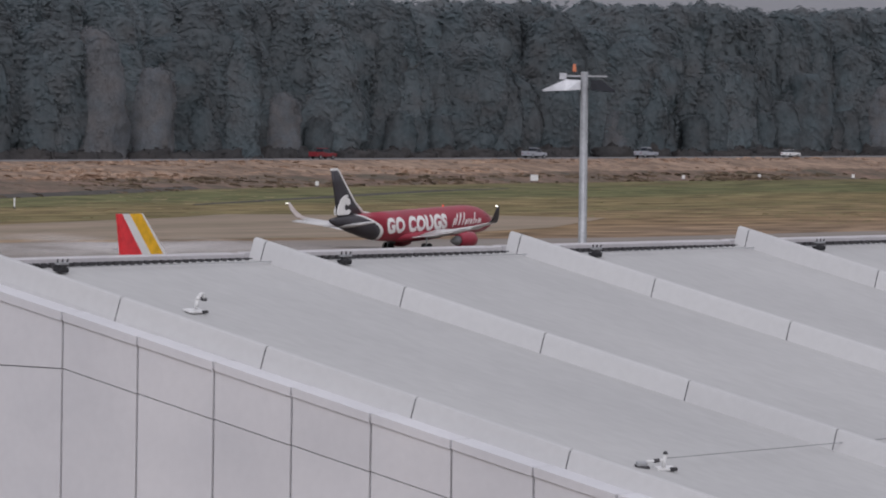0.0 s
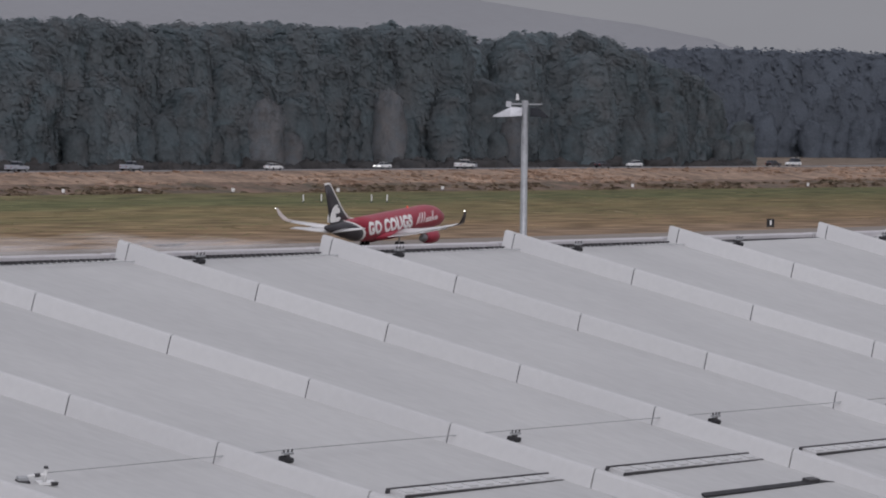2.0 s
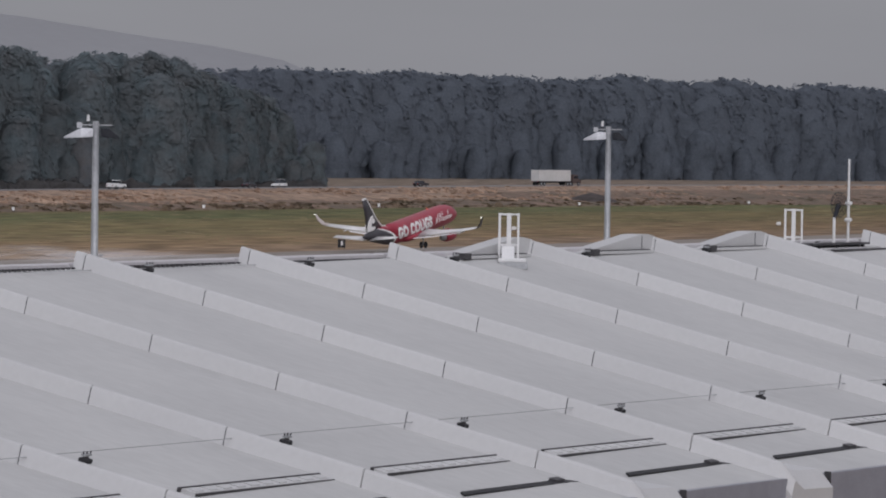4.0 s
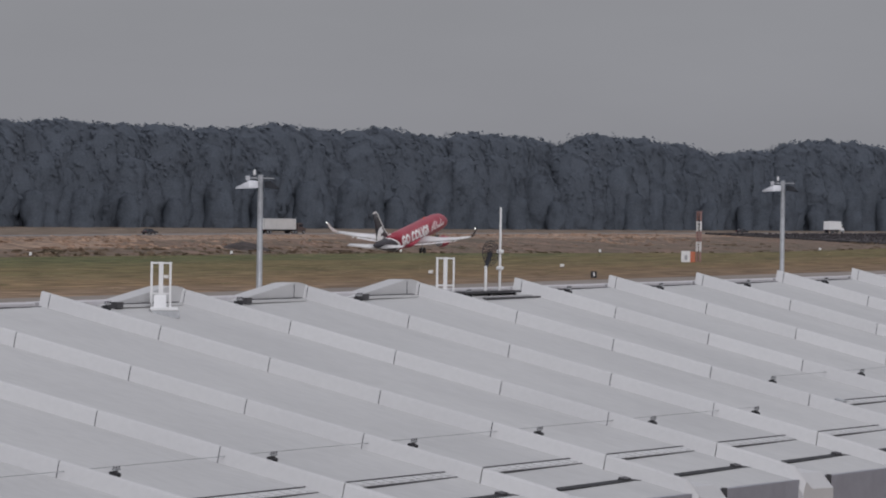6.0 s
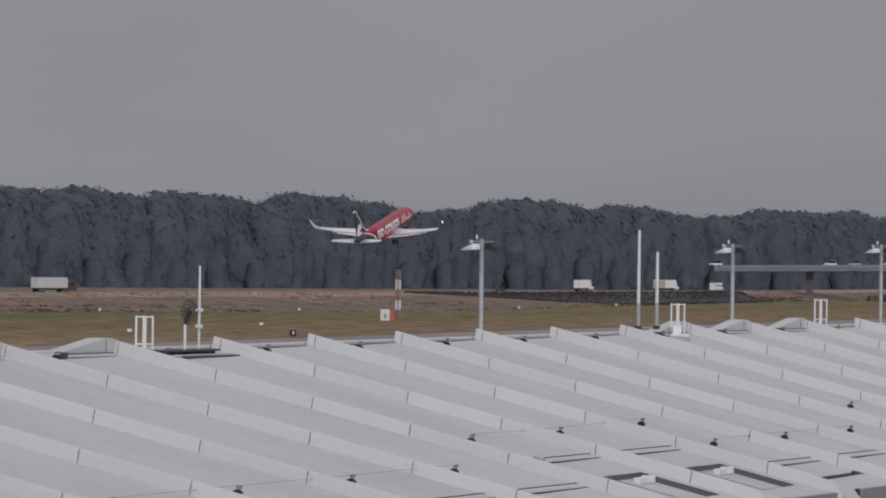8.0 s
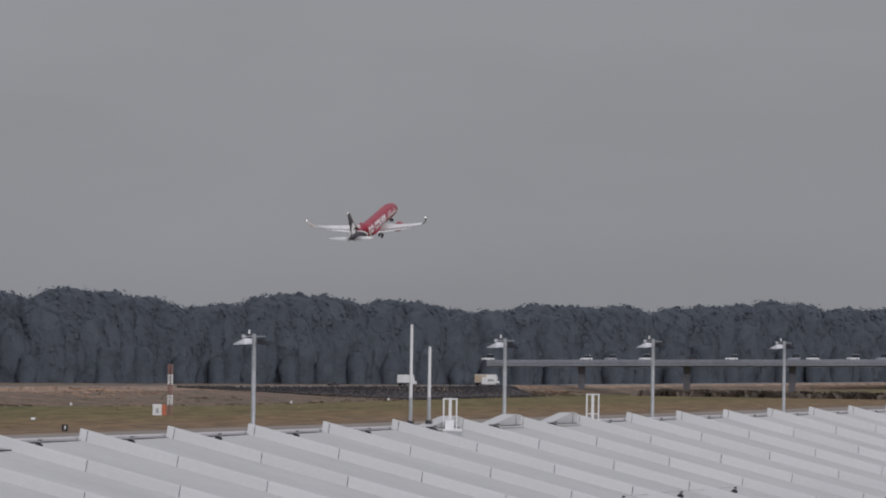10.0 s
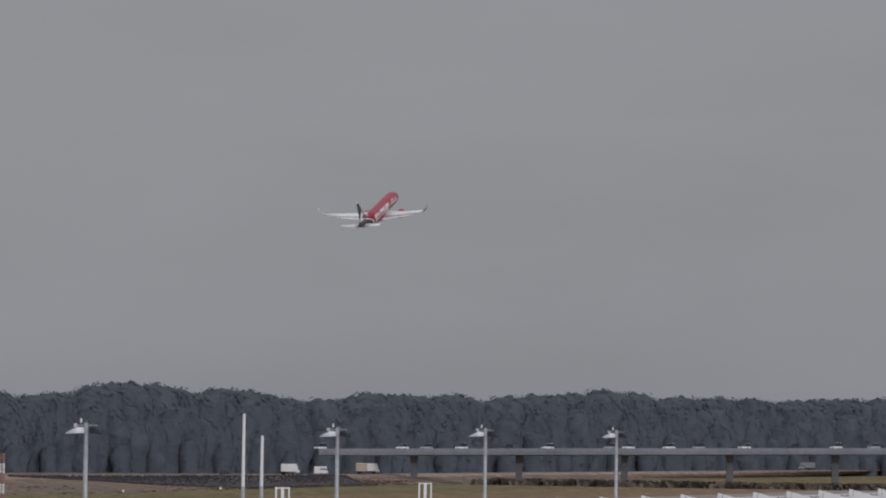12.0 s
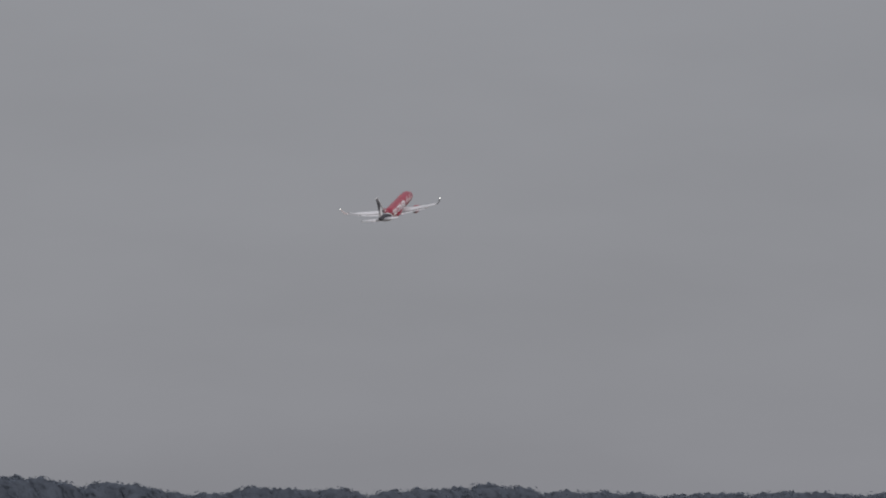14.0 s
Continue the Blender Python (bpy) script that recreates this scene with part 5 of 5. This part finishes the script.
HEADLAMP = material("lit_headlamp", (0.9, 0.9, 0.85), rough=0.3, emit=((1.0, 0.98, 0.9), 3.0))


def wheels(parent, xs, y, r):
    for x in xs:
        for s in (-1, 1):
            bm = bmesh.new()
            tube(bm, (x, s * (y - 0.24), r), (x, s * y, r), r, n=14)
            w = part("wheel", bm, BLACK, parent)
            bm = bmesh.new()
            tube(bm, (x, s * y, r), (x, s * (y + 0.015), r), r * 0.55, n=10)
            part("rim", bm, GALV, w)


def lamps(parent, xf, xr, y, z, lit):
    for s in (-1, 1):
        bm = bmesh.new()
        box(bm, xf - 0.06, xf + 0.02, s * y - 0.16, s * y + 0.16, z - 0.09, z + 0.09)
        part("headlight", bm, HEADLAMP if lit else WHITE_PAINT, parent)
        bm = bmesh.new()
        box(bm, xr - 0.02, xr + 0.05, s * y - 0.13, s * y + 0.13, z, z + 0.18)
        part("tail_light", bm, CAR_RED, parent)


def sedan(paint, label, lit=False, name="car", tall=0.0):
    c = thing(name, label, "car", group="cars on the river road")
    bm = bmesh.new()
    extrude(bm, ((-2.3, 0.35), (2.3, 0.35), (2.35, 0.62), (2.2, 0.82), (0.95, 0.95), (-1.9, 0.98), (-2.32, 0.9), (-2.36, 0.6)), "y", -0.9, 0.9)
    part("body", bm, paint, c, bevel=0.04)
    t = 1.45 + tall
    bm = bmesh.new()
    extrude(bm, ((1.05, 0.93), (0.25, t - 0.04), (-0.9, t), (-1.5 - tall, t - 0.08), (-2.0, 0.96)), "y", -0.78, 0.78, lambda p, q: 1.0 if q < 1 else 0.86)
    cab = part("cabin", bm, GLASS_DARK, c, "dark glazed cabin")
    bm = bmesh.new()
    box(bm, -1.5 - tall, 0.25, -0.67, 0.67, t - 0.03, t + 0.03)
    part("roof", bm, paint, cab)
    wheels(c, (1.4, -1.4), 0.91, 0.33)
    lamps(c, 2.35, -2.36, 0.62, 0.66, lit)
    return c


def pickup(paint, label, lit=False):
    c = thing("pickup_truck", label, "pickup truck", group="cars on the river road")
    bm = bmesh.new()
    extrude(bm, ((-2.9, 0.5), (2.75, 0.5), (2.85, 0.8), (2.75, 1.08), (1.35, 1.16), (-0.65, 1.18), (-0.65, 0.95), (-2.8, 0.95), (-2.92, 0.9)), "y", -0.97, 0.97)
    part("body", bm, paint, c, bevel=0.03)
    for s in (-1, 1):
        bm = bmesh.new()
        box(bm, -2.85, -0.65, s * 0.97 - 0.05, s * 0.97 + 0.02, 0.94, 1.36)
        part("bed_side", bm, paint, c)
    bm = bmesh.new()
    box(bm, -2.92, -2.84, -0.95, 0.95, 0.6, 1.36)
    part("tailgate", bm, paint, c)
    bm = bmesh.new()
    extrude(bm, ((1.35, 1.14), (0.6, 1.92), (-0.75, 1.96), (-0.95, 1.16)), "y", -0.86, 0.86, lambda p, q: 1.0 if q < 1.3 else 0.84)
    cab = part("cabin", bm, GLASS_DARK, c, "dark glazed cab")
    bm = bmesh.new()
    box(bm, -0.8, 0.66, -0.76, 0.76, 1.9, 2.02)
    part("roof", bm, paint, cab)
    wheels(c, (1.85, -1.75), 0.98, 0.40)
    lamps(c, 2.85, -2.93, 0.7, 0.82, lit)
    return c


def box_truck(length, height, box_mat, cab_mat, label, name="box_truck", tractor=False, tan=False):
    c = thing(name, label, "truck", group="trucks on the river road")
    front = length / 2
    cab_len = 3.4 if tractor else 1.9
    bm = bmesh.new()
    extrude(bm, ((front - cab_len, 0.6), (front, 0.6), (front + 0.05, 1.5), (front - (1.1 if tractor else 0.5), 1.8), (front - (1.4 if tractor else 0.8), 2.75), (front - cab_len, 2.9)), "y", -1.15, 1.15)
    cab = part("cab", bm, cab_mat, c, bevel=0.04)
    bm = bmesh.new()
    box(bm, front - cab_len + 0.4, front - (1.25 if tractor else 0.62), -1.17, 1.17, 1.85, 2.5)
    part("cab_window", bm, GLASS_DARK, cab)
    x0, x1 = -front, front - cab_len - (1.0 if tractor else 0.15)
    bm = bmesh.new()
    box(bm, x0, x1, -1.27, 1.27, 1.15, height)
    bx = part("cargo_box", bm, box_mat, c, "pale box body", bevel=0.03)
    bm = bmesh.new()
    for i in range(int((x1 - x0) / 1.2) + 1):
        xx = x0 + 0.05 + 1.2 * i
        box(bm, xx, xx + 0.05, -1.30, 1.30, 1.15, height - 0.02)
    part("box_rib", bm, box_mat, bx)
    if tan:
        bm = bmesh.new()
        box(bm, x0 - 0.02, x0 + 0.34 * (x1 - x0), -1.31, 1.31, 1.3, height - 0.15)
        part("cargo_panel", bm, TAN_BOX, bx, "tan rear cargo panel")
    bm = bmesh.new()
    box(bm, x0 + 0.2, front - 0.3, -0.5, 0.5, 0.7, 1.12)
    part("chassis", bm, BLACK, c)
    axles = [front - 1.0, x0 + 1.2, x0 + 2.4] if not tractor else [front - 1.0, front - 4.4, front - 5.6, x0 + 1.2, x0 + 2.5]
    wheels(c, axles, 1.25, 0.5)
    lamps(c, front + 0.02, x0, 0.85, 0.95, False)
    return c


def camper(label):
    c = thing("camper_van", label, "van")
    bm = bmesh.new()
    extrude(bm, ((-3.2, 0.5), (2.6, 0.5), (3.0, 0.9), (2.9, 1.4), (2.1, 1.55), (1.7, 2.1), (2.3, 2.3), (2.2, 3.0), (-3.1, 3.0)), "y", -1.1, 1.1)
    part("body", bm, CAR_WHITE, c, bevel=0.04)
    for x in (-2.4, -1.0, 0.4):
        bm = bmesh.new()
        box(bm, x, x + 0.9, -1.12, 1.12, 1.7, 2.3)
        part("window", bm, GLASS_DARK, c)
    wheels(c, (2.0, -1.9), 1.1, 0.42)
    return c


def on_road(px, lane, way):
    """A pose on the river road, px / 10500 radians round from the first pole."""
    a = radians(33.0833) - px / 10500
    d = Vector((1052, -55)).normalized()
    den = math.cos(a) * d.y - math.sin(a) * d.x
    run = (math.sin(a) * 968 - math.cos(a) * 630) / den
    x, y = 968 + run * d.x, 630 + run * d.y
    q = math.degrees(math.atan2(d.y, d.x))
    bend = -12 * max(0.0, min(1.0, (px - 1250) / 500))
    return pose(x, y + lane, road_z(x) + 0.06, 0, 0, q + bend + (0 if way > 0 else 180))


TRAFFIC = (
    (pickup(CAR_RED, "red pickup truck driving on the river road"), -479, 119),
    (pickup(CAR_SILVER, "silver pickup truck driving on the river road"), -104, 91),
    (pickup(CAR_SILVER, "silver pickup truck following on the river road"), 94, 93),
    (sedan(CAR_WHITE, "white sedan driving on the river road"), 349, 91),
    (pickup(CAR_WHITE, "white pickup truck driving on the river road"), 727, 71.5),
    (sedan(CAR_SILVER, "pale car coming along the river road"), 1058, -78),
    (sedan(CAR_WHITE, "white car with lit headlights on the river road", True), 920, -85),
    (sedan(CAR_DARK, "dark red car driving on the river road"), 980, 67),
    (sedan(CAR_WHITE, "white hatchback coming along the river road", tall=0.12), 1353, -79),
    (sedan(CAR_WHITE, "white van coming along the road bend", tall=0.5), 1625, -75),
    (sedan(CAR_DARK, "dark car driving round the road bend"), 1280, 68),
    (box_truck(17.8, 4.0, TRAILER_GREY, CAB_BROWN, "pale semi trailer truck with a dark cab", "semi_truck", True), 1531, 65.2),
    (sedan(CAR_DARK, "dark car on the far stretch of road"), 2420, 53),
    (box_truck(9.0, 3.9, CAR_WHITE, CAR_WHITE, "white box truck on the far stretch of road"), 2629, 45.2),
    (box_truck(13.5, 4.0, CAR_WHITE, CAR_WHITE, "white and tan cargo truck on the far road", tan=True), 2793, 43.0),
    (box_truck(13.0, 3.8, TRUCK_GREY, TRUCK_GREY, "grey truck on the far road by the bridge"), 4531, -36),
    (sedan(CAR_WHITE, "white car with lit headlights by the bridge", True), 4600, -34),
)
parked_camper = camper("white camper van parked beside the far road")
parked_camper.matrix_basis = on_road(3206, -6.0, 1)

BRIDGE_CARS = []
for i, at in enumerate((-90, -61, -52, -39, -22, -7, 16, 23, 38, 49, 66, 84, 100, 114, 126, 141, 155)):
    tone = (0, 0, 1, 0, 2, 0, 1)[i % 7]
    bc = sedan((CAR_WHITE, CAR_SILVER, CAR_DARK)[tone], ("white", "silver", "dark")[tone] + " car in slow traffic on the highway bridge", tall=(0.9, 0.5, 0.7)[i % 3])
    bc["group"] = "cars on the bridge"
    BRIDGE_CARS.append((bc, at))


# ---- small things on the airfield ----
def marker(x, y, w, h, label="small white marker board on the airfield grass"):
    m = thing("marker_board", label, "marker", group="airfield markers", m=pose(x, y, 0, 0, 0, -62))
    bm = bmesh.new()
    box(bm, -w / 2, w / 2, -0.12, 0.12, 0.35, 0.35 + h)
    part("board", bm, WHITE_PAINT, m, bevel=0.02)
    for s in (-1, 1):
        bm = bmesh.new()
        box(bm, s * w * 0.35 - 0.05, s * w * 0.35 + 0.05, -0.05, 0.05, -0.1, 0.36)
        part("leg", bm, GUTTER, m)


marker(898.0, 596.0, 1.4, 1.1)
for mx, my in ((952, 598), (978, 597), (1005, 592), (1031, 583), (1084, 588), (1166, 585), (1240, 577), (815, 585), (1330, 565), (1420, 556), (1500, 530), (1640, 512), (1760, 518)):
    marker(mx, my, 0.6, 0.7)
for mx, my in ((932.5, 534.5), (936.5, 533.0), (949.3, 529.7), (952.8, 528.4), (638, 514), (643, 513)):
    marker(mx, my, 0.22, 1.2, "thin white marker stake on the airfield grass")


def distance_sign(x, y):
    d = thing("distance_sign", "black runway distance sign with a white mark", "runway sign", group="runway signs", m=pose(x, y, 0, 0, 0, -66))
    bm = bmesh.new()
    box(bm, -0.6, 0.6, -0.12, 0.12, 0.25, 1.55)
    part("board", bm, BLACK, d)
    bm = bmesh.new()
    box(bm, -0.1, 0.2, -0.14, -0.121, 0.6, 1.3)
    part("mark", bm, WHITE_PAINT, d)
    for s in (-0.4, 0.4):
        bm = bmesh.new()
        box(bm, s - 0.05, s + 0.05, -0.05, 0.05, -0.1, 0.25)
        part("leg", bm, GUTTER, d)


distance_sign(834.5, 394.6)
distance_sign(1115.0, 395.2)
distance_sign(581.2, 406.7)
for mx, my in ((1120, 432), (1005, 440), (1240, 447)):
    marker(mx, my, 0.9, 0.6)


def antenna_tower():
    """A red and white banded mast with its equipment hut."""
    a = thing("banded_mast", "red and white banded steel mast on the airfield", "mast", m=pose(1378.4, 461.4, 0))
    reds = material("mast_red_paint", (0.33, 0.19, 0.17), rough=0.6)
    for i in range(5):
        bm = bmesh.new()
        z0, z1 = 2.5 * i, 2.5 * (i + 1)
        for cx, cy in ((-0.45, -0.45), (0.45, -0.45), (0.45, 0.45), (-0.45, 0.45)):
            tube(bm, (cx, cy, z0 - (0.2 if i == 0 else 0)), (cx, cy, z1), 0.11, n=5)
        for zz in (z0 + 0.1, z0 + 0.85, z0 + 1.6):
            for p, q in (((-0.45, -0.45), (0.45, -0.45)), ((0.45, -0.45), (0.45, 0.45)), ((0.45, 0.45), (-0.45, 0.45)), ((-0.45, 0.45), (-0.45, -0.45))):
                tube(bm, (*p, zz), (*q, zz + 0.9), 0.06, n=4)
        part("mast_band", bm, reds if i % 2 == 0 else WHITE_PAINT, a, ("red" if i % 2 == 0 else "white") + " lattice band")
    h = thing("equipment_hut", "small white equipment hut with an orange side", "hut", m=pose(1372.75, 462.6, 0, 0, 0, -70))
    bm = bmesh.new()
    box(bm, -1.3, 0.9, -1.0, 1.0, -0.1, 2.7)
    part("cabin", bm, WHITE_PAINT, h, bevel=0.04)
    bm = bmesh.new()
    box(bm, 0.9, 2.05, -1.0, 1.0, -0.1, 2.6)
    part("side_panel", bm, material("orange_panel", (0.55, 0.16, 0.08), rough=0.6), h, "orange side panel")
    bm = bmesh.new()
    box(bm, -0.5, 0.2, -1.03, -1.0, 0.5, 1.7)
    part("door", bm, GALV, h)


antenna_tower()


# ---- what moves ----
def jet_pose(t):
    x = lerp_smooth(t, JET_X)
    z = lerp_smooth(t, JET_Z)
    pitch, bank, head = lerp_smooth(t, JET_PITCH), lerp_smooth(t, JET_BANK), lerp_smooth(t, JET_HEAD)
    return pose(x - 2, RUNWAY_Y, z, -bank, -pitch, head) @ pose(2, 0, 0)


def lerp_smooth(t, table):
    """A smooth curve through the table's points (Catmull-Rom)."""
    n = len(table)
    i = max(0, min(n - 2, sum(1 for a, _ in table[1:] if a <= t)))
    (t0, v0), (t1, v1) = table[i], table[i + 1]
    m0 = (v1 - table[i - 1][1]) / (t1 - table[i - 1][0]) if i > 0 else (v1 - v0) / (t1 - t0)
    m1 = (table[i + 2][1] - v0) / (table[i + 2][0] - t0) if i + 2 < n else (v1 - v0) / (t1 - t0)
    d = t1 - t0
    s = (t - t0) / d
    return (2 * s ** 3 - 3 * s * s + 1) * v0 + (s ** 3 - 2 * s * s + s) * d * m0 + (3 * s * s - 2 * s ** 3) * v1 + (s ** 3 - s * s) * d * m1


JET_X = ((0, 544.0), (1.5, 644.9), (3.0, 751.5), (4.2, 836.8), (6.5, 1004.8), (7.5, 1079.8), (9.0, 1193.5), (12.5, 1452.4), (14.0, 1553))
SPRAY_X = ((0, 538), (1, 604), (2, 670), (3, 728), (4, 762), (5, 780), (6, 788), (7, 790), (14, 792))
JET_Z = ((0, -0.35), (1.5, -0.45), (2.0, -0.45), (3.0, -0.05), (4.2, 0.95), (6.5, 8.2), (7.5, 14.5), (9.0, 28.6), (12.0, 69.9), (14.0, 101.6))
JET_PITCH = ((0, 2.0), (1.2, 2.4), (2.0, 4.8), (3.0, 7.3), (4.2, 9.2), (6.5, 11.2), (7.5, 12.5), (9.0, 15.6), (12.0, 19.0), (14.0, 18.2))
JET_BANK = ((0, 0.7), (3.5, 0.4), (6.5, -1.0), (9.0, 1.5), (12.5, 3.0), (14.0, 6.5))
JET_HEAD = ((0, 0.5), (1.5, 0.4), (3.0, -0.8), (4.2, -1.5), (6.5, -2.2), (9.0, -2.5), (12.5, -2.3), (14.0, -1.8))


def motions():
    steps = [0.5 * i for i in range(29)]
    walk(jet, [(t, jet_pose(t)) for t in steps])
    walk(spray, [(t, pose(lerp_smooth(t, SPRAY_X), RUNWAY_Y, 0.05)) for t in range(15)])
    for g, x, y, z in jet_gears:
        rows = []
        for t in steps:
            f = max(0.0, min(1.0, (t - 9.2) / 2.0))
            f = f * f * (3 - 2 * f)
            rows.append((t, pose(x, y, z, (80 * f if y < 0 else -80 * f) if y else 0, 0 if y else -82 * f, 0)))
        walk(g, rows)
    for car, start, rate in TRAFFIC:
        lane = -1.8 if rate > 0 else 1.8
        walk(car, [(t, on_road(start + rate * t, lane, rate)) for t in range(15)])
    frame_of_bridge = Matrix.Translation(BRIDGE_AT) @ Matrix.Rotation(BRIDGE_TURN, 4, "Z")
    for car, at in BRIDGE_CARS:
        rows = []
        for t in (0, 14):
            x = max(-97, at - 3.0 * (t - 12.5)) if at > -80 else at
            rows.append((t, frame_of_bridge @ pose(x, 5.0, 11.6 + (x + 100) * 0.0165, 0, 0, 180)))
        walk(car, rows)


motions()
